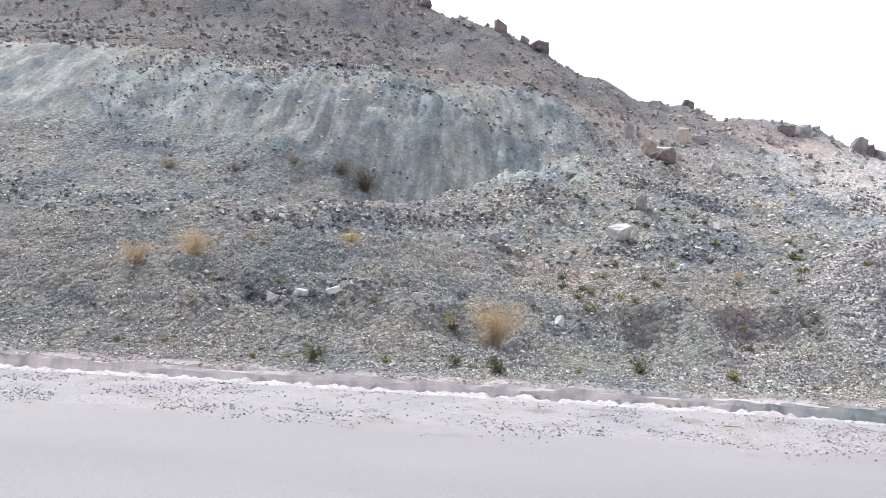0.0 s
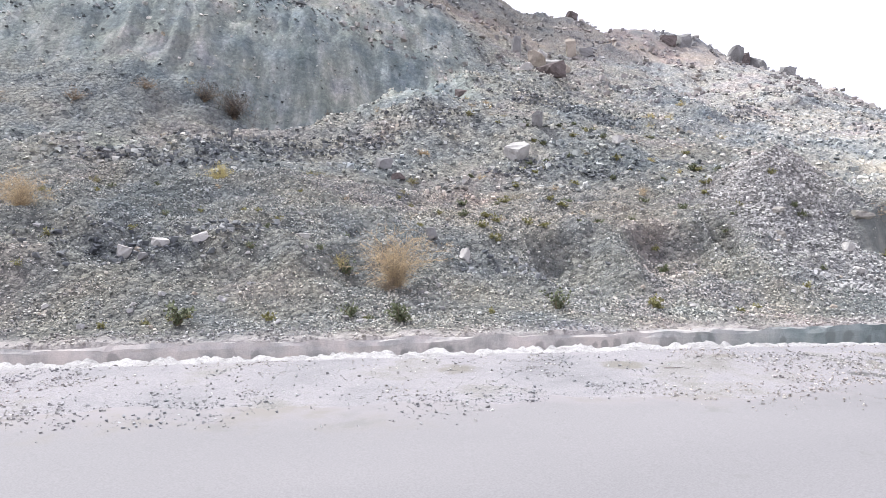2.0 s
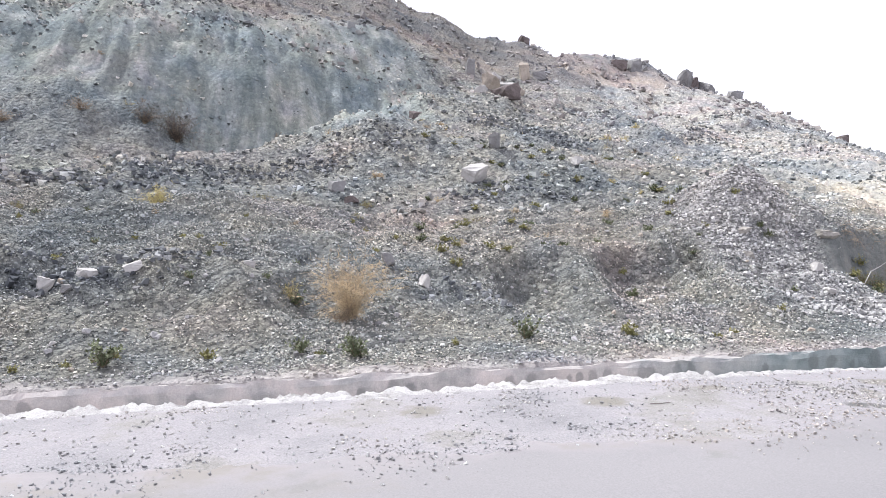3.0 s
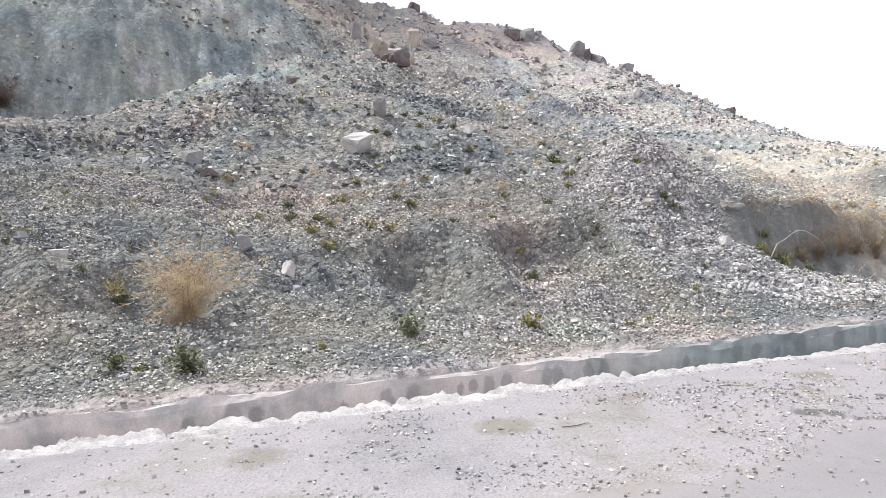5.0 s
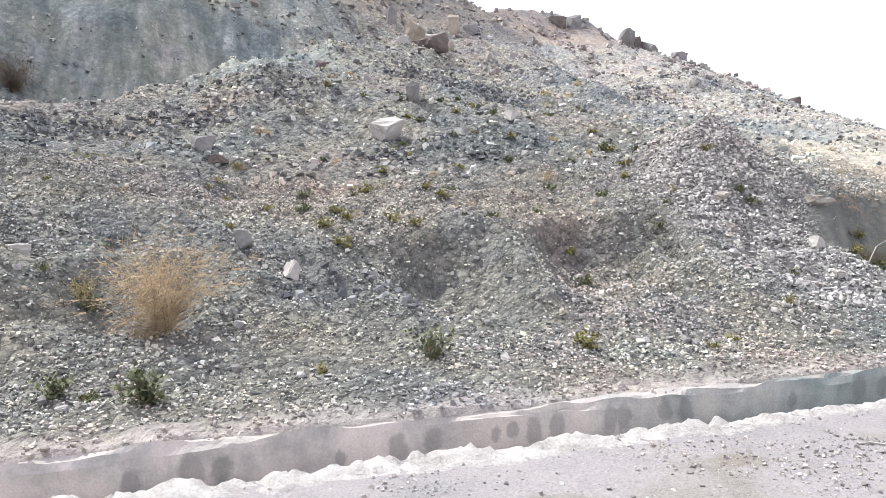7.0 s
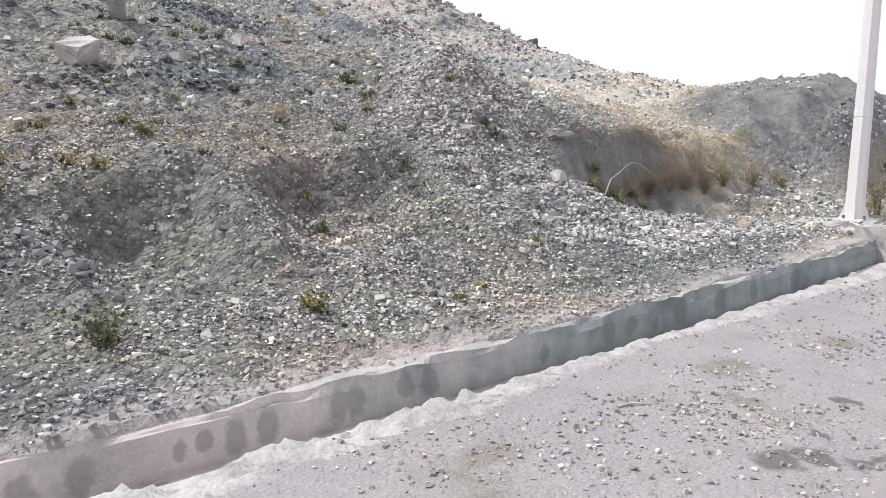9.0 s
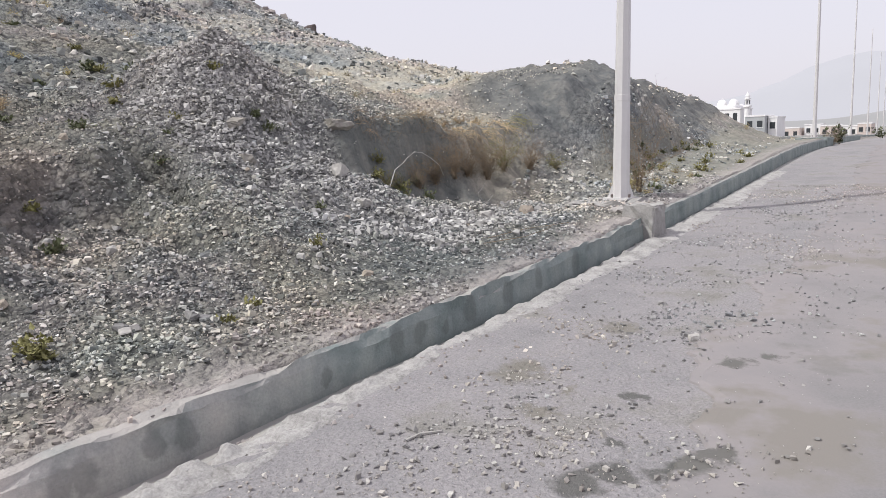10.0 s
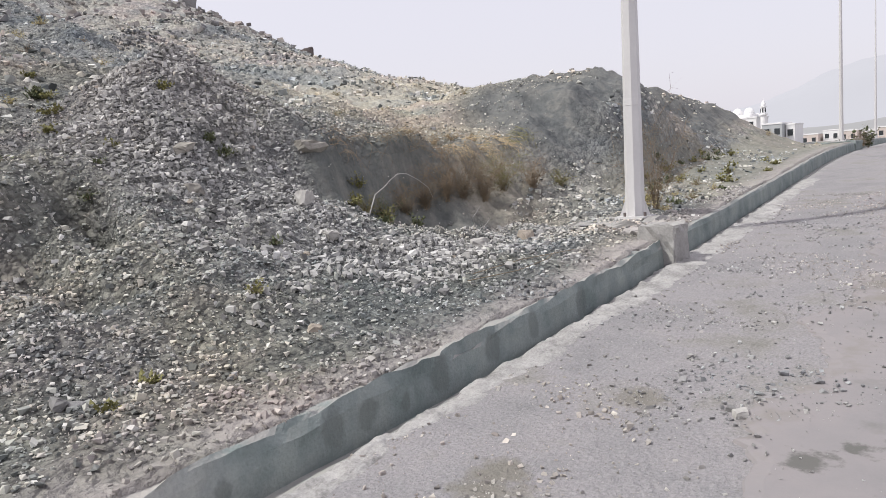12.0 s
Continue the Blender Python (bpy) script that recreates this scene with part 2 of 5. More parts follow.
    dusty = maths(n, l, "SUBTRACT", 1.0, between(n, l, maths(n, l, "ADD", way, maths(n, l, "MULTIPLY", mid, 0.9)), 8.82, 9.3))
    base = blend(n, l, maths(n, l, "MULTIPLY", dusty, 0.75), base, ramp(n, l, mid, ((0.3, (0.41, 0.37, 0.35)), (0.7, (0.57, 0.52, 0.49)))))
    shoulder = maths(n, l, "SUBTRACT", 1.0, between(n, l, way, 8.3, 8.42))
    grit = ramp(n, l, noise_node(n, l, 1.1, 5.0, 0.65), ((0.30, (0.22, 0.215, 0.215)), (0.42, (0.285, 0.275, 0.274)), (0.53, (0.335, 0.315, 0.314)), (0.61, (0.28, 0.267, 0.24)), (0.70, (0.19, 0.183, 0.15))))
    grit = blend(n, l, 0.3, grit, ramp(n, l, noise_node(n, l, 70.0, 3.0), ((0.35, (0.22, 0.21, 0.21)), (0.65, (0.50, 0.475, 0.47)))))
    grit = blend(n, l, maths(n, l, "MULTIPLY", spots(n, l, OLIVE_SPOTS), 0.7), grit, (0.215, 0.198, 0.155))
    grit = blend(n, l, maths(n, l, "MULTIPLY", spots(n, l, DARK_SPOTS), 0.8), grit, (0.105, 0.105, 0.095))
    whitened = maths(n, l, "MULTIPLY", between(n, l, maths(n, l, "ADD", way, maths(n, l, "MULTIPLY", mid, 0.5)), 8.35, 8.65), 0.6)
    grit = blend(n, l, whitened, grit, (0.49, 0.47, 0.46))
    base = blend(n, l, shoulder, base, grit)
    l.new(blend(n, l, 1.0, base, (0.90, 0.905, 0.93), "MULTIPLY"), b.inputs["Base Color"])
    trodden = maths(n, l, "MAXIMUM", shoulder, maths(n, l, "MULTIPLY", dusty, 0.8))
    far_off = maths(n, l, "MULTIPLY", between(n, l, xyz.outputs[0], 10.0, 12.0), 0.7)
    kept = maths(n, l, "SUBTRACT", 1.0, maths(n, l, "MAXIMUM", maths(n, l, "MAXIMUM", trodden, far_off), maths(n, l, "MULTIPLY", maths(n, l, "MAXIMUM", maths(n, l, "MAXIMUM", bank, face), maths(n, l, "MAXIMUM", bay, flank)), 0.85)))
    bump(n, l, b, maths(n, l, "ADD", maths(n, l, "MULTIPLY", relief, kept), maths(n, l, "ADD", maths(n, l, "MULTIPLY", mid, maths(n, l, "SUBTRACT", 1.0, maths(n, l, "MULTIPLY", trodden, 0.75))), maths(n, l, "MULTIPLY", fine, maths(n, l, "MULTIPLY", trodden, 0.5)))), 0.9, 0.045)
    return m


def stone_material(name, stops, grain=40.0, tint=0.85):
    m, n, l, b = material(name, 0.9)
    geo = n.new("ShaderNodeNewGeometry")
    tone = ramp(n, l, geo.outputs["Random Per Island"], stops)
    fine = noise_node(n, l, grain, 4.0, 0.7)
    tone = blend(n, l, 0.5, tone, ramp(n, l, fine, ((0.3, (0.6, 0.6, 0.6)), (0.7, (1.0, 0.99, 0.97)))), "MULTIPLY")
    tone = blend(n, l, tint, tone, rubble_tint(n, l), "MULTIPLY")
    l.new(blend(n, l, 1.0, tone, (0.96, 0.965, 0.99), "MULTIPLY"), b.inputs["Base Color"])
    bump(n, l, b, fine, 0.5, 0.01)
    return m


M_GROUND = ground_material()
M_GRAVEL = stone_material("grey_gravel", ((0.0, (0.085, 0.09, 0.09)), (0.3, (0.28, 0.291, 0.288)), (0.5, (0.50, 0.498, 0.48)), (0.68, (0.60, 0.578, 0.525)), (0.82, (0.62, 0.572, 0.535)), (0.93, (0.64, 0.625, 0.61)), (1.0, (0.82, 0.81, 0.79))))
M_FOOTING = simple("cast_concrete", (0.33, 0.32, 0.31), 0.9, 0, 0.3, 5.0, 60.0, 0.5)
M_SCREE = stone_material("pale_scree", ((0.0, (0.14, 0.137, 0.13)), (0.25, (0.36, 0.35, 0.335)), (0.55, (0.53, 0.515, 0.49)), (0.9, (0.63, 0.61, 0.58)), (1.0, (0.78, 0.76, 0.73))), 40.0, 0.15)
M_GRIT = stone_material("shoulder_grit", ((0.0, (0.24, 0.228, 0.228)), (0.4, (0.38, 0.355, 0.352)), (0.8, (0.49, 0.46, 0.452)), (1.0, (0.66, 0.64, 0.63))))
M_DARKSTONE = stone_material("dark_hill_stone", ((0.0, (0.19, 0.18, 0.183)), (0.6, (0.31, 0.293, 0.29)), (1.0, (0.45, 0.425, 0.41))), 14.0)
M_PALEROCK = simple("pale_limestone", (0.42, 0.403, 0.385), 0.85, 0, 0.25, 3.0, 25.0, 0.5)
M_GREYROCK = simple("grey_rock", (0.21, 0.205, 0.203), 0.9, 0, 0.3, 3.0, 25.0, 0.6)
M_TANROCK = simple("tan_rock", (0.36, 0.315, 0.265), 0.9, 0, 0.3, 3.0, 25.0, 0.6)
M_DARKROCK = simple("dark_rock", (0.15, 0.125, 0.12), 0.9, 0, 0.3, 3.0, 25.0, 0.6)


# damp stains on the kerb's face: x, height over the road, radius
STAINS = [(2.61, .10, .05), (2.75, .10, .045), (2.47, .11, .03), (2.36, .10, .03), (1.98, .10, .05), (1.78, .09, .05), (3.12, .11, .05), (3.2, .11, .05), (3.5, .12, .04), (0.37, .06, .045), (0.67, .10, .055), (0.82, .08, .045), (1.46, .07, .03), (-1.1, .10, .045), (-2.46, .10, .05),
          (3.64, .11, .045), (4.45, .1, .03), (5.0, .13, .055), (5.2, .12, .05), (5.45, .09, .03), (5.72, .14, .055), (6.2, .13, .06), (6.65, .14, .05), (7.3, .13, .06)]


def kerb_material():
    m, n, l, b = material("worn_concrete", 0.85)
    big = ramp(n, l, noise_node(n, l, 1.3), ((0.3, (0.29, 0.298, 0.30)), (0.55, (0.385, 0.385, 0.382)), (0.75, (0.46, 0.448, 0.44))))
    streak = noise_node(n, l, 7.0, 4.0, 0.6, "Object", (1.0, 1.0, 0.15))
    fine = noise_node(n, l, 70.0, 3.0)
    c = blend(n, l, 0.35, big, ramp(n, l, streak, ((0.36, (0.18, 0.19, 0.19)), (0.60, (0.41, 0.405, 0.395)))))
    c = blend(n, l, 0.25, c, ramp(n, l, fine, ((0.3, (0.3, 0.3, 0.3)), (0.7, (0.58, 0.57, 0.55)))))
    c = blend(n, l, 1.0, c, ramp(n, l, noise_node(n, l, 3.5, 4.0, 0.6), ((0.34, (0.74, 0.78, 0.78)), (0.48, (1.0, 1.0, 1.0)), (0.62, (1.14, 1.11, 1.09)))), "MULTIPLY")
    # the stretch towards the lamp post is darker and bluer
    tc, xyz = n.new("ShaderNodeTexCoord"), n.new("ShaderNodeSeparateXYZ")
    l.new(tc.outputs["Object"], xyz.inputs[0])
    postward = between(n, l, maths(n, l, "ADD", xyz.outputs[0], maths(n, l, "MULTIPLY", noise_node(n, l, 1.2, 4.0), 3.0)), 3.6, 6.6)
    c = blend(n, l, 1.0, c, blend(n, l, postward, (1.16, 1.09, 1.07), (0.63, 0.72, 0.715)), "MULTIPLY")
    wet, ragged = None, maths(n, l, "MULTIPLY", maths(n, l, "SUBTRACT", noise_node(n, l, 12.0, 4.0, 0.6), 0.5), 0.09)
    level = maths(n, l, "SUBTRACT", xyz.outputs[2], maths(n, l, "MULTIPLY", xyz.outputs[0], 0.0366))
    for x, h, rad in STAINS:
        away = maths(n, l, "SQRT", maths(n, l, "ADD", maths(n, l, "POWER", maths(n, l, "SUBTRACT", xyz.outputs[0], x), 2.0), maths(n, l, "MULTIPLY", maths(n, l, "POWER", maths(n, l, "SUBTRACT", level, h), 2.0), 0.5)))
        one = maths(n, l, "SUBTRACT", 1.0, between(n, l, maths(n, l, "ADD", away, ragged), rad * 0.85, rad * 1.5))
        wet = one if wet is None else maths(n, l, "MAXIMUM", wet, one)
    c = blend(n, l, maths(n, l, "MULTIPLY", wet, 0.5), c, (0.12, 0.13, 0.128))
    geo, nrm = n.new("ShaderNodeNewGeometry"), n.new("ShaderNodeSeparateXYZ")
    l.new(geo.outputs["Normal"], nrm.inputs[0])
    dust = maths(n, l, "MULTIPLY", between(n, l, nrm.outputs[2], 0.5, 0.85), between(n, l, noise_node(n, l, 4.0, 5.0, 0.7), 0.3, 0.5))
    l.new(blend(n, l, maths(n, l, "MULTIPLY", dust, 0.65), c, (0.40, 0.37, 0.35)), b.inputs["Base Color"])
    bump(n, l, b, maths(n, l, "ADD", fine, noise_node(n, l, 14.0, 4.0, 0.6)), 0.5, 0.012)
    return m


def road_material():
    m, n, l, b = material("dusty_asphalt", 0.85)
    big = ramp(n, l, noise_node(n, l, 0.5, 3.0, 0.5, "Object", (0.35, 1.0, 1.0)), ((0.3, (0.185, 0.178, 0.18)), (0.7, (0.24, 0.228, 0.229))))
    fine = noise_node(n, l, 90.0, 3.0)
    c = blend(n, l, 0.25, big, ramp(n, l, fine, ((0.3, (0.16, 0.157, 0.16)), (0.7, (0.34, 0.33, 0.335)))))
    # dust carried from the shoulder on to the asphalt, and oily patches
    tc, xyz = n.new("ShaderNodeTexCoord"), n.new("ShaderNodeSeparateXYZ")
    l.new(tc.outputs["Object"], xyz.inputs[0])
    spread = noise_node(n, l, 1.1, 5.0, 0.65)
    near = between(n, l, maths(n, l, "ADD", xyz.outputs[1], maths(n, l, "MULTIPLY", spread, 2.6)), 6.9, 7.9)
    c = blend(n, l, maths(n, l, "MULTIPLY", near, 0.9), c, ramp(n, l, spread, ((0.30, (0.22, 0.21, 0.212)), (0.42, (0.26, 0.244, 0.248)), (0.53, (0.282, 0.26, 0.262)), (0.62, (0.23, 0.212, 0.193)))))
    oily = between(n, l, noise_node(n, l, 1.7, 5.0, 0.65), 0.60, 0.70)
    c = blend(n, l, maths(n, l, "MULTIPLY", oily, 0.45), c, (0.17, 0.165, 0.155))
    c = blend(n, l, maths(n, l, "MULTIPLY", spots(n, l, DARK_SPOTS), 0.8), c, (0.105, 0.105, 0.095))
    l.new(c, b.inputs["Base Color"])
    bump(n, l, b, fine, 0.25, 0.006)
    return m


M_KERB, M_ROAD = kerb_material(), road_material()


def mortar_material():
    m, n, l, b = material("pale_mortar", 0.9)
    mid, fine = noise_node(n, l, 5.0, 6.0, 0.7), noise_node(n, l, 60.0, 4.0, 0.7)
    c = ramp(n, l, mid, ((0.36, (0.22, 0.213, 0.207)), (0.46, (0.33, 0.321, 0.314)), (0.60, (0.45, 0.437, 0.427))))
    l.new(blend(n, l, 0.3, c, ramp(n, l, fine, ((0.35, (0.22, 0.21, 0.2)), (0.6, (0.6, 0.58, 0.57))))), b.inputs["Base Color"])
    bump(n, l, b, maths(n, l, "ADD", mid, fine), 0.7, 0.015)
    return m


M_MORTAR = mortar_material()
M_POLE = simple("white_painted_steel", (0.62, 0.605, 0.605), 0.45, 0.0, 0.06, 2.0, 30.0, 0.05)
M_STRAW = simple("dry_straw_twig", (0.51, 0.395, 0.245), 0.9, 0, 0.3, 8.0, 60.0, 0.1)
M_YELLOW = simple("yellow_dry_twig", (0.50, 0.43, 0.19), 0.9, 0, 0.3, 8.0, 60.0, 0.1)
M_TWIG = simple("grey_brown_twig", (0.27, 0.21, 0.15), 0.9, 0, 0.3, 8.0, 60.0, 0.1)
M_DARKTWIG = simple("dark_dead_twig", (0.085, 0.07, 0.06), 0.9, 0, 0.3, 8.0, 60.0, 0.1)
M_ROOT = simple("brown_root_fibre", (0.225, 0.182, 0.13), 0.9, 0, 0.3, 8.0, 60.0, 0.1)
M_GREEN = simple("dusty_green_leaf", (0.135, 0.15, 0.085), 0.7, 0, 0.35, 10.0, 60.0, 0.1)
M_OLIVE = simple("olive_dry_leaf", (0.22, 0.21, 0.09), 0.8, 0, 0.35, 10.0, 60.0, 0.1)
M_WHITEWALL = simple("white_plaster", (0.78, 0.77, 0.77), 0.8, 0, 0.06, 0.5, 6.0, 0.1)
M_PINKWALL = simple("pinkish_plaster", (0.62, 0.54, 0.50), 0.85, 0, 0.1, 0.5, 6.0, 0.1)
M_GREYWALL = simple("grey_plaster", (0.42, 0.43, 0.44), 0.85, 0, 0.1, 0.5, 6.0, 0.1)
M_OPENING = simple("dark_glass_and_shade", (0.05, 0.055, 0.06), 0.25, 0, 0.2, 1.0, 6.0, 0.02)


# ---- the lie of the land ----
def lattice(ix, iy, seed):
    h = (ix * 374761393 + iy * 668265263 + seed * 982451653) & 0xFFFFFFFF
    h = ((h ^ (h >> 13)) * 1274126177) & 0xFFFFFFFF
    return ((h ^ (h >> 16)) & 0xFFFF) / 65535.0 * 2 - 1


def value_noise(x, y, seed):
    ix, iy = np.floor(x).astype(np.int64), np.floor(y).astype(np.int64)
    fx, fy = x - ix, y - iy
    fx, fy = fx * fx * (3 - 2 * fx), fy * fy * (3 - 2 * fy)
    a, b = lattice(ix, iy, seed), lattice(ix + 1, iy, seed)
    c, d = lattice(ix, iy + 1, seed), lattice(ix + 1, iy + 1, seed)
    return (a * (1 - fx) + b * fx) * (1 - fy) + (c * (1 - fx) + d * fx) * fy


def rough_noise(x, y, size, octaves, seed, gain=0.5):
    total, amp = 0.0, 1.0
    for k in range(octaves):
        total = total + amp * value_noise(x / size, y / size, seed + 17 * k)
        size, amp = size / 2.03, amp * gain
    return total


def smooth(a, b, x):
    t = np.clip((np.asarray(x, float) - a) / (b - a), 0, 1)
    return t * t * (3 - 2 * t)


def road_level(x):
    """The road climbs gently to the right, and falls away beyond a crest."""
    x = np.asarray(x, float)
    mid = 0.0366 * np.clip(x, -16, 18) - 0.0366 * 6 * (1 - np.exp(-np.maximum(-16 - x, 0) / 6))
    over = np.clip(x - 18, 0, 300)
    return mid + 0.0366 * over - 0.0575 * over**2 / (over + 9.0)


def kerb_line(x):
    """The y of the kerb's face; it bends a little away to the right."""
    x = np.asarray(x, float)
    bend = 0.088 * np.maximum(x - 5.5, 0) ** 2 / (np.maximum(x - 5.5, 0) + 2.0)
    return 8.37 + np.where(x < 60, bend, 0.088 * 54.5**2 / 56.5)


def gutter_width(x):
    """The shallow gutter at the kerb's foot narrows towards the lamp post."""
    return np.interp(np.asarray(x, float), [3.2, 4.2, 5.8, 7.0], [0.42, 0.30, 0.11, 0.08])


def shoulder_rise(x, v):
    """How much higher the road and its shoulder lie than the gutter's floor."""
    x, u, w = np.asarray(x, float), -np.asarray(v, float), gutter_width(x)
    along = np.interp(x, [3.2, 4.2, 5.8, 8.0, 12.0], [1.0, 0.75, 0.35, 0.22, 0.12])
    return along * np.where(u < w, np.interp(u / w, [0.12, 0.7, 1.0], [0.0, 0.1, 0.165]), np.interp(u - w, [0.0, 0.2, 0.7], [0.165, 0.2, 0.205]))


# cross-sections of the slope: x, then (way behind the kerb, height over the road)
SECTIONS = [
    (-14.0, [(1, .35), (3, 1.6), (6, 2.6), (9, 4.2), (11, 5.4), (15, 8.6), (23, 12.7), (27, 17.5), (34, 22.0)]),
    (-6.0, [(1, .35), (3, 1.6), (6, 2.6), (9.5, 3.6), (11.3, 4.7), (14.2, 7.8), (15.5, 8.6), (23, 12.3), (27, 16.3), (33, 19.0)]),
    (-2.0, [(1, .33), (3, 1.35), (4.5, 1.95), (7.2, 2.4), (10, 3.3), (11.8, 4.0), (15, 7.6), (16.3, 8.5), (23, 12.3), (27, 14.6), (32, 14.4)]),
    (1.5, [(1, .33), (2.2, .62), (3, 1.05), (5, 1.7), (7.5, 2.4), (10, 3.7), (13, 4.7), (14.5, 6.0), (17, 8.1), (23, 11.2), (27, 13.7), (32, 13.0)]),
    (5.0, [(1, .33), (2, .75), (3, 1.2), (5, 1.75), (8.4, 2.9), (10.4, 3.6), (14, 5.1), (15.5, 5.95), (21, 8.5), (26, 11.4), (32, 11.0)]),
    (7.2, [(1, .3), (2, .55), (3.3, 1.2), (5.3, 2.0), (8, 2.75), (11, 3.7), (16.5, 5.7), (22, 8.3), (26, 10.7), (32, 10.4)]),
    (7.65, [(1, .3), (2, .46), (2.9, .72), (3.4, .92), (4.2, 1.5), (5.3, 2.0), (8, 2.75), (11, 3.7), (16.5, 5.7), (22, 8.3), (26, 10.7), (32, 10.4)]),
    (8.12, [(1, .3), (2, .42), (2.9, .62), (3.3, .76), (3.44, 1.25), (3.6, 1.5), (5.3, 2.0), (8, 2.75), (11, 3.7), (16.5, 5.7), (22, 8.3), (26, 10.7), (32, 10.4)]),
    (8.5, [(1, .28), (2.0, .34), (2.8, .46), (3.3, .58), (3.45, .9), (3.6, 1.4), (3.9, 1.56), (5.4, 1.92), (8.3, 2.78), (11, 3.6), (16.5, 5.65), (22, 8.3), (26, 10.5), (32, 10.0)]),
    (9.3, [(1, .28), (2.2, .28), (3.0, .28), (3.25, .5), (3.4, 1.38), (3.8, 1.52), (5.2, 1.85), (8.5, 2.8), (11, 3.5), (16.5, 5.6), (22, 8.3), (26, 10.4), (32, 9.8)]),
    (10.2, [(1, .28), (2.0, .27), (2.6, .32), (3.0, .7), (3.2, 1.2), (3.6, 1.45), (5.2, 1.85), (8.5, 2.8), (11, 3.5), (16.5, 5.6), (22, 8.3), (26, 10.2), (32, 9.6)]),
    (11.3, [(1, .28), (1.8, .3), (2.3, .5), (2.7, .95), (3.1, 1.35), (6, 1.9), (9.4, 2.9), (13, 3.8), (18, 5.8), (24, 9.5), (32, 9.0)]),
    (12.4, [(1, .28), (1.8, .34), (2.2, .7), (2.6, 1.2), (3.1, 1.6), (6, 2.0), (9.4, 2.9), (13, 3.9), (18, 6.0), (24, 9.5), (32, 8.6)]),
    (13.1, [(1, .28), (1.7, .4), (2.0, .9), (2.35, 1.55), (2.8, 1.9), (3.3, 2.0), (6.5, 2.05), (9.2, 2.95), (14, 4.2), (20, 6.8), (24, 9.5), (32, 7.8)]),
    (14.8, [(1, .28), (1.9, .36), (2.1, 1.35), (2.4, 1.95), (3.2, 2.1), (6.5, 2.1), (9.2, 3.0), (14, 4.4), (20, 7.0), (24, 9.5), (32, 7.0)]),
    (18.7, [(1, .28), (2.0, .5), (3.7, 2.0), (6.5, 2.0), (9, 2.5), (12, 3.4), (15.5, 4.7), (19, 6.0), (22.5, 7.75), (32, 3.5)]),
    (23.0, [(1, .25), (2.2, .9), (3.2, 1.5), (4.5, 1.5), (8, 1.1), (12, 1.4), (16, 2.2), (22, 2.6), (32, 1.0)]),
    (29.0, [(1, .1), (4, .2), (12, .2), (32, .3)]),
]
# loose heaps and hollows: x, way behind the kerb, height, radius along, radius across
HEAPS = [
    (15.9, 3.9, 0.2, 1.9, 1.0), (5.42, 3.2, -0.75, 0.17, 0.32), (5.36, 2.8, -0.3, 0.18, 0.34), (1.3, 9.8, 0.3, 1.8, 1.2), (-2.6, 12.0, -0.5, 1.6, 0.9), (-1.0, 2.4, 0.2, 0.5, 0.5), (0.9, 2.5, 0.12, 0.5, 0.4), (3.5, 2.5, 0.15, 0.35, 0.4),
]
# scoops dug into the bank, each with a steep wall behind: x, wall's way behind the kerb, half width, reach, depth
SCOOPS = [(4.45, 2.95, 0.66, 1.6, 0.5), (2.85, 2.95, 0.5, 1.4, 0.36), (0.1, 2.3, 0.5, 0.8, 0.2), (-1.9, 2.2, 0.7, 0.9, 0.22), (-3.6, 2.7, 0.8, 0.9, 0.25)]
# cones of dumped stone: x, way behind the kerb, height, radius
CONES = [(7.3, 4.8, 0.62, 1.6), (6.4, 4.0, 0.2, 0.8)]


# the crest of the dumped berm, and the trench between it and the cut face behind
BERM_X = [-9.0, -5.6, -4.1, -2.6, -1.2, -0.1, 1.0, 2.4, 3.6, 5.7]
BERM_V = [6.5, 7.3, 8.2, 9.2, 10.0, 11.6, 12.5, 13.6, 14.1, 15.6]
BERM_DEPTH = [0.1, 0.3, 0.5, 0.65, 0.8, 0.9, 0.8, 0.6, 0.45, 0.0]


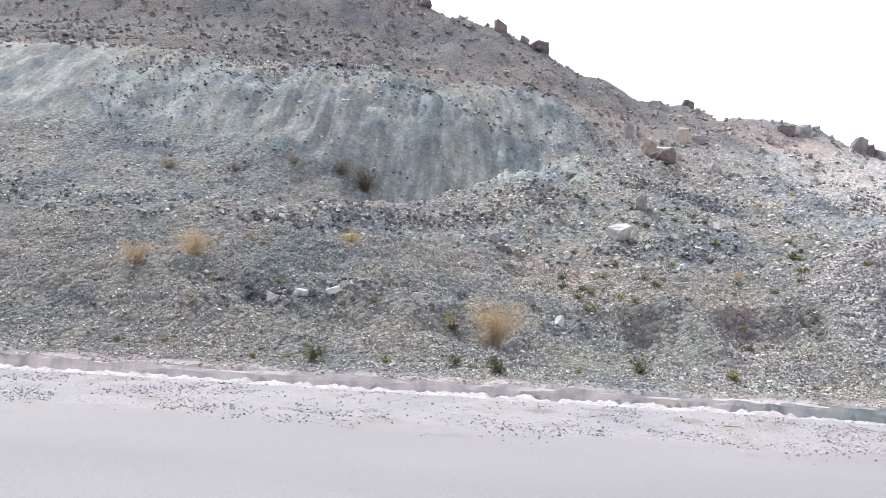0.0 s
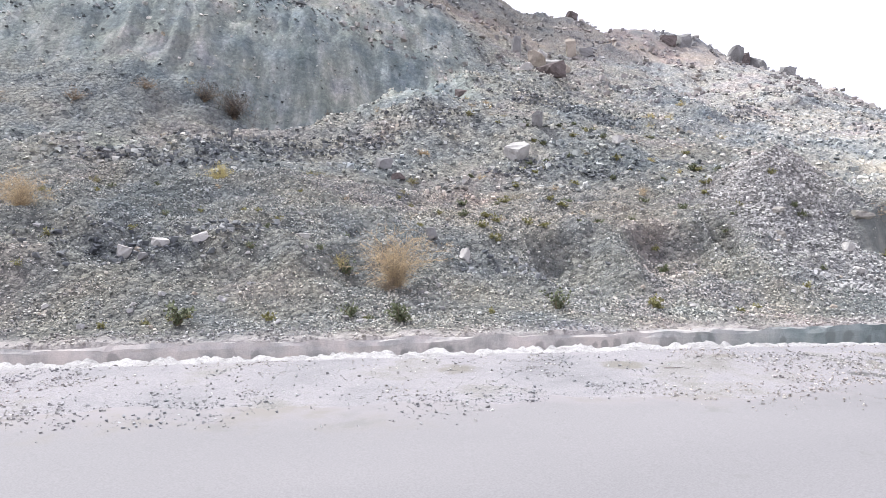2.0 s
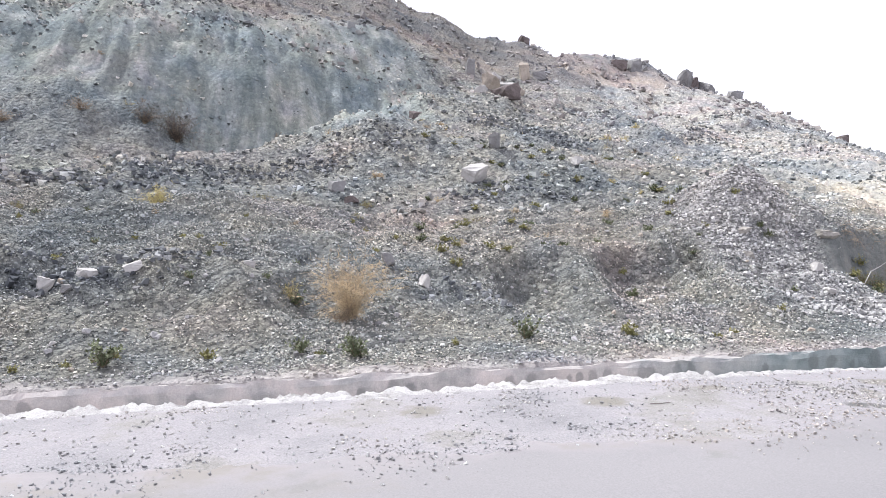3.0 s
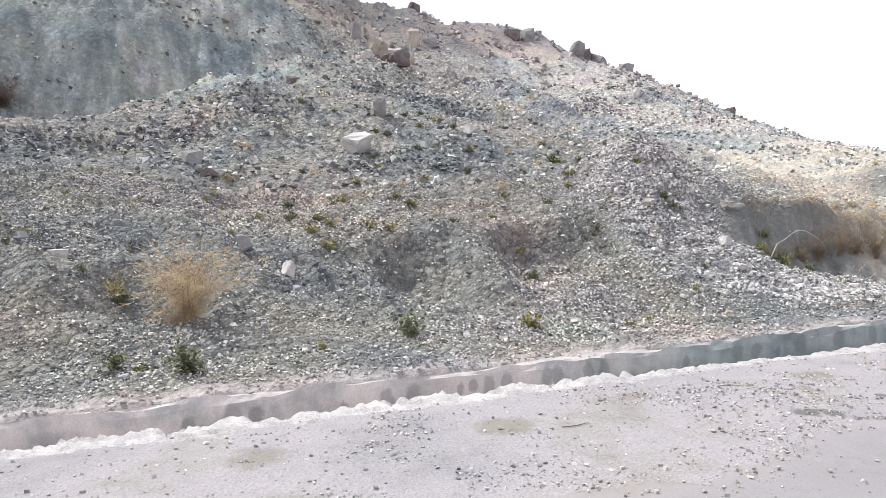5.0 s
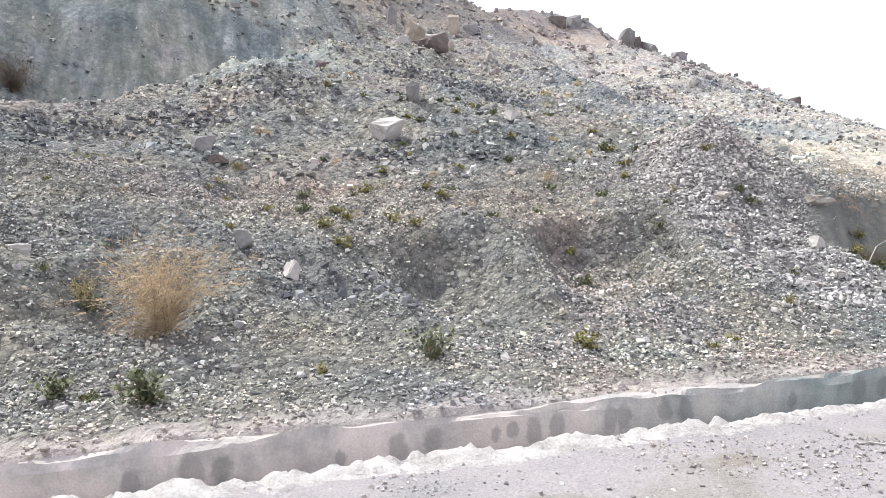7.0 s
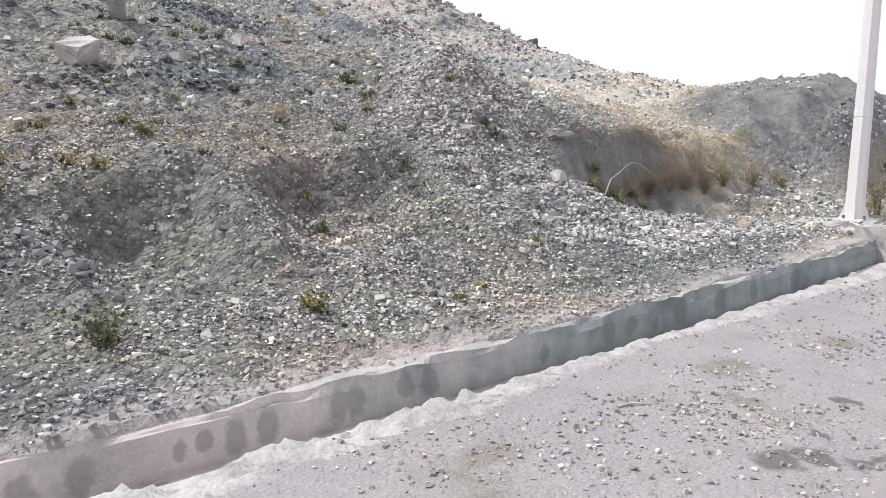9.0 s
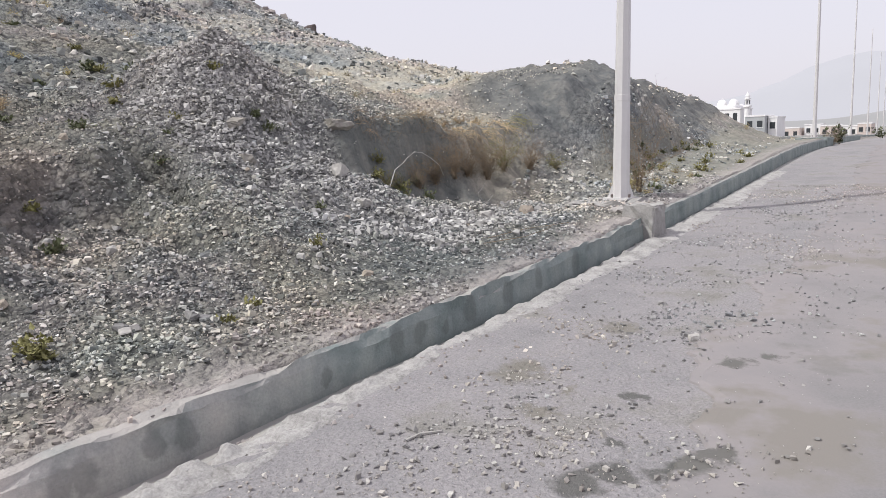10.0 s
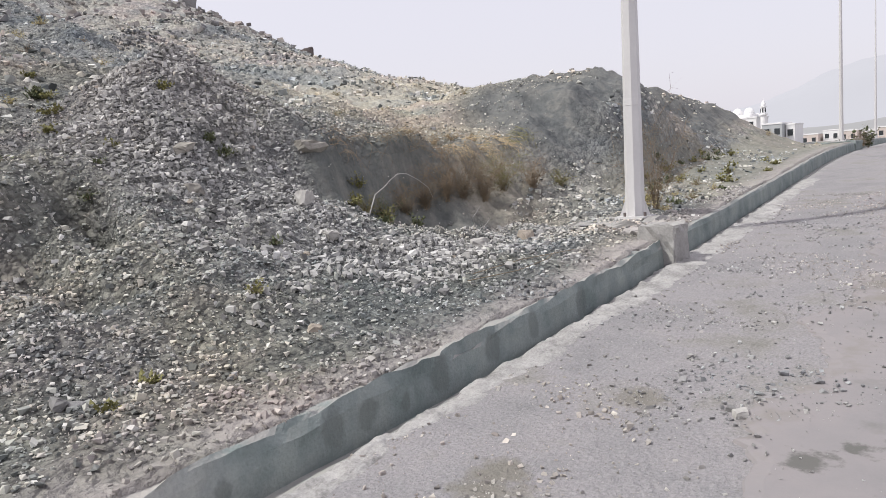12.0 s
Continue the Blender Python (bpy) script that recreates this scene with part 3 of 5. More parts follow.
def slope(x, v):
    """Height of the slope over the road at v metres behind the kerb, without its small roughness."""
    out, xs = np.zeros_like(x), [s[0] for s in SECTIONS]
    lanes = [np.interp(v, [0.05] + [p[0] for p in s[1]], [0.238] + [p[1] for p in s[1]]) for s in SECTIONS]
    u = np.clip(x, xs[0], xs[-1])
    for k in range(len(xs) - 1):
        t = (u - xs[k]) / (xs[k + 1] - xs[k])
        inside = (t >= 0) & ((t < 1) | (k == len(xs) - 2))
        t = t * t * (3 - 2 * t) * 0.5 + t * 0.5
        out = np.where(inside, lanes[k] * (1 - t) + lanes[k + 1] * t, out)
    for hx, hv, h, rx, rv in HEAPS:
        out = out + h * np.exp(-((x - hx) / rx) ** 2 - ((v - hv) / rv) ** 2)
    for hx, wall, half, reach, depth in SCOOPS:
        edge = wall + 0.18 * rough_noise(x, x * 0 + hx, 0.7, 3, 81)
        along = np.clip((v - edge + reach) / reach, 0, 1) * np.clip(1 - (v - edge) / 0.28, 0, 1)
        out = out - depth * along * np.exp(-(((x - hx) / half) ** 4))
    past = v - np.interp(x, BERM_X, BERM_V) - 0.25 * rough_noise(x, x * 0 + 9.1, 1.3, 3, 83)
    trench = np.interp(past, [-1.6, -0.1, 0.15, 0.9, 1.6, 3.6], [0, -0.22, -0.16, 1.0, 0.95, 0])
    out = out - trench * np.interp(x, BERM_X, BERM_DEPTH)
    # the heap's ridge falls from its top towards the scoops
    t = np.clip(((x - 7.3) * -1.75 + (v - 4.75) * -0.62) / (1.75**2 + 0.62**2), 0, 1)
    off = np.hypot(x - (7.3 - 1.75 * t), v - (4.75 - 0.62 * t)) * np.where(v > 4.75 - 0.62 * t, 1.0, -1.0)
    out = out + (0.26 - 0.1 * t) * np.interp(off, [-1.6, -0.8, -0.06, 0.06, 0.4, 0.9, 1.6], [0, 0.42, 1.0, 1.0, 0.0, -0.4, 0])
    for hx, hv, h, rad in CONES:
        d = np.hypot(x - hx, v - hv) / rad
        out = out + h * (np.sqrt(np.maximum(1 - d, 0) ** 2 + 0.01) - 0.1) * (d < 1)
    return out


def land(x, y, rough=True):
    """The height of the ground."""
    x, y = np.asarray(x, float), np.asarray(y, float)
    v = y - kerb_line(x)
    far = np.hypot(np.maximum(v - 34, 0), np.maximum(-16 - x, 0))
    hill = slope(x, v) * np.exp(-((far / 45.0) ** 2))
    z = np.where(v > 0.068 + 0.02 * rough_noise(x, x * 0 + 4.4, 0.3, 4, 85), hill, -0.012 + shoulder_rise(x, v))
    if rough:
        w = smooth(0.7, 2.2, v)
        z = z + (v > 0.045) * (1 - smooth(0.7, 1.5, v)) * (0.004 + 0.022 * rough_noise(x, y, 0.22, 4, 87, 0.6))
        z = z + w * (0.11 * rough_noise(x, y, 1.7, 4, 3) + 0.06 * rough_noise(x, y, 0.33, 4, 5, 0.6) + 0.075 * rough_noise(x * 0.3, y * 1.3, 0.8, 3, 13)) + smooth(7, 16, v) * 0.28 * rough_noise(x, y, 4.0, 4, 9)
        cut = smooth(11.4, 12.6, v) * (1 - smooth(14.2, 16.5, v)) * (1 - smooth(1.5, 4.5, x))
        z = z + cut * 0.2 * rough_noise(x * 3.2, y * 0.45, 1.6, 4, 21)
        face = smooth(1.9, 2.3, v) * (1 - smooth(3.2, 4.6, v)) * smooth(8.0, 8.5, x) * (1 - smooth(16, 18, x))
        z = z + face * (0.07 * rough_noise(x * 2.2, y * 0.5, 0.5, 4, 27) - 0.05)
        z = z + 0.008 * rough_noise(x, y, 0.5, 3, 31) * (v < 0)
    return z + road_level(x)


def spaced(stops):
    """Coordinates that step as told: (from, to, step)."""
    out = []
    for a, b, step in stops:
        n = max(1, round((b - a) / step))
        out += [a + (b - a) * k / n for k in range(n)]
    return np.array(out + [stops[-1][1]])


def sheet(name, xs, ys, height, mat, keep=None):
    gx, gy = np.meshgrid(xs, ys, indexing="ij")
    gz = height(gx, gy)
    nx, ny = gx.shape
    idx = np.arange(nx * ny).reshape(nx, ny)
    quads = np.stack([idx[:-1, :-1], idx[1:, :-1], idx[1:, 1:], idx[:-1, 1:]], -1).reshape(-1, 4)
    me = bpy.data.meshes.new(name)
    me.from_pydata(np.stack([gx, gy, gz], -1).reshape(-1, 3).tolist(), [], quads.tolist())
    me.polygons.foreach_set("use_smooth", [True] * len(me.polygons))
    me.materials.append(mat)
    return new(name, me)


near_y = [(-3000, -400, 400), (-400, -40, 60), (-40, 0, 8), (0, 6, 1.0), (6, 7.4, 0.1), (7.4, 9.3, 0.035), (9.3, 14, 0.07), (14, 20, 0.12), (20, 28, 0.16), (28, 44, 0.4), (44, 80, 3), (80, 400, 40), (400, 3000, 400)]
near_x = [(-3000, -400, 400), (-400, -60, 40), (-60, -20, 3), (-20, -8, 0.2), (-8, 12, 0.08), (12, 22, 0.14), (22, 40, 0.4), (40, 120, 4), (120, 400, 40), (400, 3000, 400)]
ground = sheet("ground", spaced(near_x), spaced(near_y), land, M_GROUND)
tagged(ground, "stony hillside of grey rubble and dusty soil beside the road", "ground", kind="stuff")


# ---- road and kerb ----
def road_edge(x):
    x = np.asarray(x, float)
    line = np.where(x < 16, np.interp(x, [3.0, 4.5, 6.0, 8.5, 16.0], [6.1, 6.5, 6.85, 7.1, 7.75]), kerb_line(x) - 1.396)
    return line + 0.15 * rough_noise(x, x * 0 + 3.3, 1.4, 7, 41, 0.68)


def build_road():
    xs = spaced([(-300, -20, 10), (-20, -8, 0.15), (-8, 12, 0.04), (12, 24, 0.15), (24, 60, 1.0), (60, 300, 10)])
    across = np.array([0.0, 0.02, 0.08, 0.3, 1, 2.5, 5, 8, 11])
    gx = np.repeat(xs[:, None], len(across), 1)
    gy = road_edge(xs)[:, None] - across[None]
    drop = np.array([-0.03, -0.002, 0.008, 0.012, 0.014, 0.016, 0.016, 0.016, 0.016])
    gz = road_level(gx) + drop + shoulder_rise(gx, gy - kerb_line(gx))
    idx = np.arange(gx.size).reshape(gx.shape)
    quads = np.stack([idx[:-1, :-1], idx[:-1, 1:], idx[1:, 1:], idx[1:, :-1]], -1).reshape(-1, 4)
    me = bpy.data.meshes.new("road")
    me.from_pydata(np.stack([gx, gy, gz], -1).reshape(-1, 3).tolist(), [], quads.tolist())
    me.materials.append(M_ROAD)
    return tagged(new("road", me), "dusty grey asphalt road with a crumbling edge", "road", kind="structure")


road = build_road()


def swept(name, xs, profile, mat, parent=None, wobble=0.0, seed=0, lift=None):
    """A closed section (y from the kerb's face, height over the road) carried along the kerb line, with worn edges."""
    n = len(profile)
    verts, faces = [], []
    for i, x in enumerate(xs):
        y0, z0 = float(kerb_line(x)), float(road_level(x))
        for k, (py, pz, soft) in enumerate(profile):
            w = wobble * soft * (1 - 0.75 * float(smooth(9.0, 11.0, np.array(x))))
            verts.append((x, y0 + py + 0.5 * w * float(rough_noise(np.array(x), np.array(k * 7.7), 0.35, 4, seed)), z0 + pz * (lift(x) if lift else 1) + w * float(rough_noise(np.array(x), np.array(k * 5.1 + 40), 0.4, 4, seed + 3))))
    for i in range(len(xs) - 1):
        for k in range(n):
            a, b = i * n + k, i * n + (k + 1) % n
            faces.append((a, b, b + n, a + n))
    faces += [tuple(reversed(range(n))), tuple(range((len(xs) - 1) * n, len(xs) * n))]
    me = bpy.data.meshes.new(name)
    me.from_pydata(verts, [], faces)
    me.materials.append(mat)
    bm = bmesh.new()
    bm.from_mesh(me)
    bmesh.ops.recalc_face_normals(bm, faces=bm.faces)
    bm.to_mesh(me)
    bm.free()
    ob = new(name, me)
    ob.parent = parent
    return ob


KERB_X = spaced([(-60, -9, 2), (-9, 12, 0.035), (12, 16, 0.07), (16, 22, 0.15), (22, 60, 0.5)])
kerb = swept("kerb", KERB_X, [(0.0, -0.1, 0), (0.0, 0.02, 0.2), (0.005, 0.12, 0.3), (0.008, 0.185, 1), (0.02, 0.218, 1.4), (0.04, 0.231, 1.3), (0.085, 0.222, 1), (0.2, 0.12, 0), (0.2, -0.1, 0)], M_KERB, wobble=0.024, seed=51)
tagged(kerb, "worn grey concrete kerb with chipped top and dark stains", "kerb", kind="structure")


def strip(name, xs, gy, gz, mat, smooth_shade=True):
    """A sheet over the given stations along the kerb."""
    gx = np.repeat(xs[:, None], gy.shape[1], 1)
    idx = np.arange(gx.size).reshape(gx.shape)
    quads = np.stack([idx[:-1, :-1], idx[:-1, 1:], idx[1:, 1:], idx[1:, :-1]], -1).reshape(-1, 4)
    me = bpy.data.meshes.new(name)
    me.from_pydata(np.stack([gx, gy, gz], -1).reshape(-1, 3).tolist(), [], quads.tolist())
    me.polygons.foreach_set("use_smooth", [smooth_shade] * len(me.polygons))
    me.materials.append(mat)
    return new(name, me)


def build_gutter():
    """The worn concrete floor of the gutter, from the kerb's face up to the mortar."""
    xs = spaced([(-60, -9, 2), (-9, 12, 0.06), (12, 22, 0.2)])
    gx = np.repeat(xs[:, None], 9, 1)
    v = 0.015 - (gutter_width(gx) + 0.03) * np.linspace(0, 1, 9)[None]
    gy = kerb_line(gx) + v
    gz = road_level(gx) - 0.002 + shoulder_rise(gx, v) + 0.006 * rough_noise(gx, gy, 0.3, 3, 67) - 0.05 * (np.arange(9) == 8)[None]
    return strip("gutter", xs, gy, gz, M_KERB)


gutter = build_gutter()
tagged(gutter, "shallow worn concrete gutter at the kerb's foot", "gutter", kind="structure")


def build_mortar():
    """A crust of mortar spilled along the gutter's edge: lumpy, cracked, with a ragged outer edge."""
    xs = spaced([(-60, -9, 2), (-9, 9.2, 0.03), (9.2, 16, 0.08)])
    gx = np.repeat(xs[:, None], 15, 1)
    wide = np.interp(gx, [3.0, 4.0, 5.0, 6.0, 8.0, 12.0], [0.23, 0.16, 0.12, 0.16, 0.2, 0.22]) + np.interp(gx, [4.0, 7.0], [0.05, 0.018]) * rough_noise(gx, gx * 0 + 2.7, 0.4, 4, 61, 0.62) + 0.04 * rough_noise(gx, gx * 0 + 7.9, 1.4, 3, 64)
    q = np.linspace(0, 1, 15)[None] * 1.25
    v = -gutter_width(gx) + 0.05 + 0.02 * rough_noise(gx, gx * 0 + 6.1, 0.3, 4, 62, 0.6) - (wide + 0.05) * q
    gy = kerb_line(gx) + v
    lump = rough_noise(gx, gy, 0.1, 4, 63, 0.66)
    crack = np.exp(-(rough_noise(gx * 0.7, gy, 0.3, 3, 65) / 0.05) ** 2)
    edge = smooth(0.0, 0.08, q) - smooth(0.75, 1.2, q + 0.35 * lump)
    thick = np.interp(gx, [3.5, 5.0], [1.0, 0.45])
    gz = road_level(gx) - 0.016 + shoulder_rise(gx, v) + thick * (0.018 * edge + 0.036 * (0.3 + lump) * np.clip(edge, 0, 1) - 0.016 * crack) + np.interp(gx, [3.5, 5.0], [0.0, 0.009]) * edge - 0.03 * smooth(1.0, 1.25, q)
    return strip("kerb_mortar", xs, gy, gz, M_MORTAR)


mortar = build_mortar()
tagged(mortar, "rough pale mortar strip spilled along the gutter's edge", "mortar", kind="structure")


# ---- loose stones ----
def stone_shape(rng, n=9, flat=0.7):
    """A convex, angular stone about one metre across."""
    bm = bmesh.new()
    wide, thick = 0.5 + 0.35 * rng.random(), flat * (0.6 + 0.5 * rng.random())
    corners = [(sx, sy, sz) for sx in (-1, 1) for sy in (-1, 1) for sz in (-1, 1)]
    rng.shuffle(corners)
    for sx, sy, sz in corners[:n]:
        bm.verts.new((0.46 * sx * rng.uniform(0.45, 1.1), 0.46 * wide * sy * rng.uniform(0.45, 1.1), 0.46 * thick * sz * rng.uniform(0.5, 1.15)))
    hull = bmesh.ops.convex_hull(bm, input=bm.verts)
    bmesh.ops.delete(bm, geom=list({g for g in hull["geom_interior"] + hull["geom_unused"] if isinstance(g, bmesh.types.BMVert)}), context="VERTS")
    bm.verts.index_update()
    v = np.array([q.co for q in bm.verts])
    f = np.array([[q.index for q in face.verts] for face in bm.faces if len(face.verts) == 3])
    bm.free()
    return v, f


_rng = random.Random(5)
STONES = [stone_shape(_rng, 5 + k % 3, 0.55 + 0.12 * (k % 4)) for k in range(14)]


def scatter(name, points, sizes, mat, label, category, seed, sink=0.25):
    """Many stones joined into one mesh, each turned its own way and half bedded in the ground."""
    r = np.random.RandomState(seed)
    vs, fs, base = [], [], 0
    for k, (v, f) in enumerate(STONES):
        sel = np.arange(len(points)) % len(STONES) == k
        p, s = points[sel], sizes[sel]
        m = len(p)
        if not m:
            continue
        a, tilt = r.uniform(0, 6.283, m), r.normal(0, 0.45, m)
        ca, sa, ct, st = np.cos(a), np.sin(a), np.cos(tilt), np.sin(tilt)
        q = v[None] * s[:, None, None] * r.uniform(0.75, 1.25, (m, 1, 3))
        x, y, z = q[..., 0], q[..., 1] * ct[:, None] - q[..., 2] * st[:, None], q[..., 1] * st[:, None] + q[..., 2] * ct[:, None]
        w = np.stack([x * ca[:, None] - y * sa[:, None], x * sa[:, None] + y * ca[:, None], z], -1)
        w = w + p[:, None, :] + np.array([0, 0, 1.0]) * (s * (0.5 - sink) * 0.6)[:, None, None]
        vs.append(w.reshape(-1, 3))
        fs.append((f[None] + (np.arange(m) * len(v))[:, None, None]).reshape(-1, 3) + base)
        base += m * len(v)
    vs, fs = np.concatenate(vs), np.concatenate(fs)
    me = bpy.data.meshes.new(name)
    me.vertices.add(len(vs))
    me.vertices.foreach_set("co", vs.ravel())
    me.loops.add(fs.size)
    me.loops.foreach_set("vertex_index", fs.ravel().astype(np.int32))
    me.polygons.add(len(fs))
    me.polygons.foreach_set("loop_start", np.arange(0, fs.size, 3, dtype=np.int32))
    me.polygons.foreach_set("use_smooth", np.zeros(len(fs), dtype=bool))
    me.update(calc_edges=True)
    me.materials.append(mat)
    return tagged(new(name, me), label, category, kind="stuff")


def strewn(n, x0, x1, v0, v1, smin, smax, seed, power=2.2, density=None, floor=None):
    r = np.random.RandomState(seed)
    x, v = r.uniform(x0, x1, n), r.uniform(v0, v1, n)
    if density is not None:
        keep = r.uniform(0, 1, n) < density(x, v)
        x, v = x[keep], v[keep]
    y = v + kerb_line(x)
    s = smin + (smax - smin) * r.uniform(0, 1, len(x)) ** power
    z = land(x, y)
    return np.stack([x, y, z], -1), s


def clump(x, v):
    return 0.35 + 0.65 * smooth(-0.3, 0.5, rough_noise(x, v, 1.1, 3, 71))


def pile(x, v):
    """Where the heap of broken stone lies: its front, toe, ridge and top."""
    front = np.exp(-((x - 6.9) / 1.0) ** 2 - ((v - 3.2) / 1.3) ** 2)
    toe = 0.8 * np.exp(-((x - 7.7) / 1.3) ** 2 - ((v - 1.55) / 0.55) ** 2)
    ridge = 0.9 * np.exp(-((x - 6.5) / 0.9) ** 2 - ((v - 4.45 - 0.35 * (x - 6.5)) / 0.32) ** 2)
    top = np.exp(-((x - 7.15) / 0.9) ** 2 - ((v - 4.7) / 0.8) ** 2)
    return np.maximum(np.maximum(front, toe), np.maximum(ridge, top))


def in_hollow(x, v):
    """The bare earth walls of the hollow and of the mound's flank."""
    brow = np.interp(x, [8.0, 8.4, 9.3, 10.2, 11.3, 12.4, 13.1, 14.8], [3.6, 3.65, 3.5, 3.35, 3.15, 3.2, 2.8, 2.6])
    bare = smooth(7.65, 8.0, x) * smooth(-0.8, -0.3, v - brow + 0.35 * smooth(8.6, 9.2, x)) * (1 - smooth(-0.1, 0.15, v - brow))
    bare = np.maximum(bare, 0.8 * smooth(10.6, 12.0, x) * (1 - smooth(1.9, 2.3, v)))
    bare = np.maximum(bare, smooth(11.6, 12.4, x) * smooth(1.8, 2.2, v) * (1 - smooth(3.0, 3.8, v)))
    return bare


def on_cut(x, v):
    """The bare cut face behind the berm."""
    past = v - np.interp(x, BERM_X, BERM_V)
    return smooth(0.6, 1.4, past) * (1 - smooth(5.0, 7.0, past)) * (1 - smooth(2.5, 4.5, x))


def loose(x, v):
    return clump(x, v) * (0.4 + 0.6 * smooth(0.25, 0.9, v)) * (1 - 0.9 * pile(x, v)) * (1 - 0.97 * in_hollow(x, v))


p, s = strewn(205000, -5, 10, 0.28, 5.6, 0.01, 0.04, 1, 3.0, loose)
scatter("slope_gravel", p, s, M_GRAVEL, "loose grey gravel and chips strewn over the lower slope", "gravel", 1)
for x0, x1, seed in ((-9, -5, 9), (10, 14.5, 11)):
    p, s = strewn(16000, x0, x1, 0.28, 5.6, 0.014, 0.05, seed, 2.6, loose)
    scatter("slope_gravel", p, s, M_GRAVEL, "loose grey gravel and chips strewn over the lower slope", "gravel", seed)
p, s = strewn(105000, 4.6, 10.2, 0.5, 6.0, 0.012, 0.072, 6, 2.5, lambda x, v: (1 - 0.97 * in_hollow(x, v)) * np.clip(1.4 * pile(x, v), 0, 1) * (0.25 + 0.75 * smooth(-0.25, 0.3, rough_noise(x, v, 0.55, 3, 79))))
scatter("scree_heap", p, s, M_SCREE, "heap of pale broken stone spilling towards the kerb", "scree", 6)
p, s = strewn(75000, -13, 21, 5.4, 17, 0.018, 0.15, 2, 4.0, lambda x, v: clump(x, v) * (1 - 0.75 * on_cut(x, v)))
scatter("upper_slope_gravel", p, s, M_GRAVEL, "grey stones strewn over the upper slope", "gravel", 2)
p, s = strewn(15000, 5.6, 9.8, 0.6, 4.0, 0.035, 0.095, 26, 2.6, lambda x, v: 0.55 * (1 - in_hollow(x, v)) * pile(x, v) * smooth(-0.1, 0.3, rough_noise(x, v, 0.8, 3, 78)))
scatter("broken_stones", p, s, M_SCREE, "larger pale broken stones lying on the heap", "stones", 26, 0.1)
M_BLUESTONE = stone_material("dark_bluish_rubble", ((0.0, (0.09, 0.095, 0.105)), (0.5, (0.20, 0.206, 0.212)), (0.85, (0.31, 0.315, 0.315)), (1.0, (0.52, 0.52, 0.515))), 30.0, 0.4)
# x, way behind the kerb, half length, half width of each spill
SPILLS = [(-1.9, 8.3, 1.5, 0.45), (-0.1, 8.7, 1.0, 0.5), (-3.0, 7.4, 0.5, 0.7), (1.6, 9.4, 0.6, 0.35), (4.6, 12.0, 1.0, 0.6), (6.1, 11.2, 0.9, 0.45), (3.6, 7.2, 0.6, 0.35), (4.7, 6.5, 0.9, 0.35), (2.9, 6.7, 0.5, 0.3), (-4.2, 6.3, 1.2, 0.35), (12.0, 14.2, 0.8, 0.5), (-3.3, 2.5, 0.8, 0.35), (-1.8, 2.9, 0.5, 0.3), (2.2, 2.2, 0.6, 0.25)]


def spilt(x, v):
    return np.clip(sum(np.exp(-((x - a) / ra) ** 2 - ((v - b - 0.25 * rough_noise(x, v, 0.9, 3, 93)) / rb) ** 2) for a, b, ra, rb in SPILLS), 0, 1) ** 1.3


p, s = strewn(110000, -6, 13.5, 1.8, 15, 0.025, 0.13, 21, 2.6, lambda x, v: 0.85 * spilt(x, v))
scatter("dark_rubble", p, s, M_BLUESTONE, "dark bluish broken rubble spilt over the slope", "rubble", 21, 0.1)
p, s = strewn(20000, -24, 24, 15, 33, 0.05, 0.32, 3, 4.0, clump)
scatter("hilltop_rocks", p, s, M_DARKSTONE, "dark brown stones over the hilltop", "rocks", 3)
p, s = strewn(11000, 14, 26, 0.6, 10, 0.015, 0.11, 4, 3.8, lambda x, v: clump(x, v) * (1 - 0.9 * (1 - smooth(2.8, 3.3, v))))
scatter("mound_gravel", p, s, M_GRAVEL, "grey stones strewn over the mound beyond the lamp post", "gravel", 4)
p, s = strewn(98000, -6.5, 14, -3.0, -0.1, 0.006, 0.032, 5, 5.5, lambda x, v: 0.95 * smooth(-0.2, 0.5, rough_noise(x, v, 0.5, 4, 75, 0.65)) * smooth(-2.9 + 0.4 * smooth(3, 6, x), -2.0 + 0.9 * smooth(3, 6, x), v) + 0.13 * smooth(-2.6 + 0.3 * smooth(3, 6, x), -1.8 + 0.7 * smooth(3, 6, x), v))
p[:, 2] = np.maximum(p[:, 2], road_level(p[:, 0]) + np.where(p[:, 1] < road_edge(p[:, 0]), 0.012 + shoulder_rise(p[:, 0], p[:, 1] - kerb_line(p[:, 0])), -1))
scatter("shoulder_grit", p, s, M_GRIT, "fine gravel scattered over the road's shoulder", "gravel", 5)
p, s = strewn(2600, 3.4, 5.0, -1.7, -0.8, 0.007, 0.035, 8, 3.0, lambda x, v: 0.9 * np.exp(-((x - 4.3) / 0.25) ** 2 - ((v + 1.2) / 0.2) ** 2) + 0.35 * np.exp(-((x - 4.1) / 0.45) ** 2 - ((v + 1.33) / 0.3) ** 2))
scatter("asphalt_crumbs", p, s, M_GRIT, "crumbled asphalt and stones lying on the shoulder", "rubble", 8)


p, s = strewn(4200, -8, 10.5, 0.6, 4.6, 0.03, 0.068, 14, 3.0, lambda x, v: clump(x, v) * (1 - in_hollow(x, v)))
scatter("angular_stones", p, s, M_GRAVEL, "angular grey and pale stones lying loose on the bank", "stones", 14, 0.15)
p, s = strewn(16000, -7, 13, 0.02, 0.5, 0.006, 0.05, 15, 3.0, lambda x, v: 0.9 * smooth(-0.5, 0.5, rough_noise(x, v, 0.5, 3, 77)))
scatter("kerb_grit", p, s, M_GRIT, "fine gravel and crumbs strewn along the kerb's top", "gravel", 15)


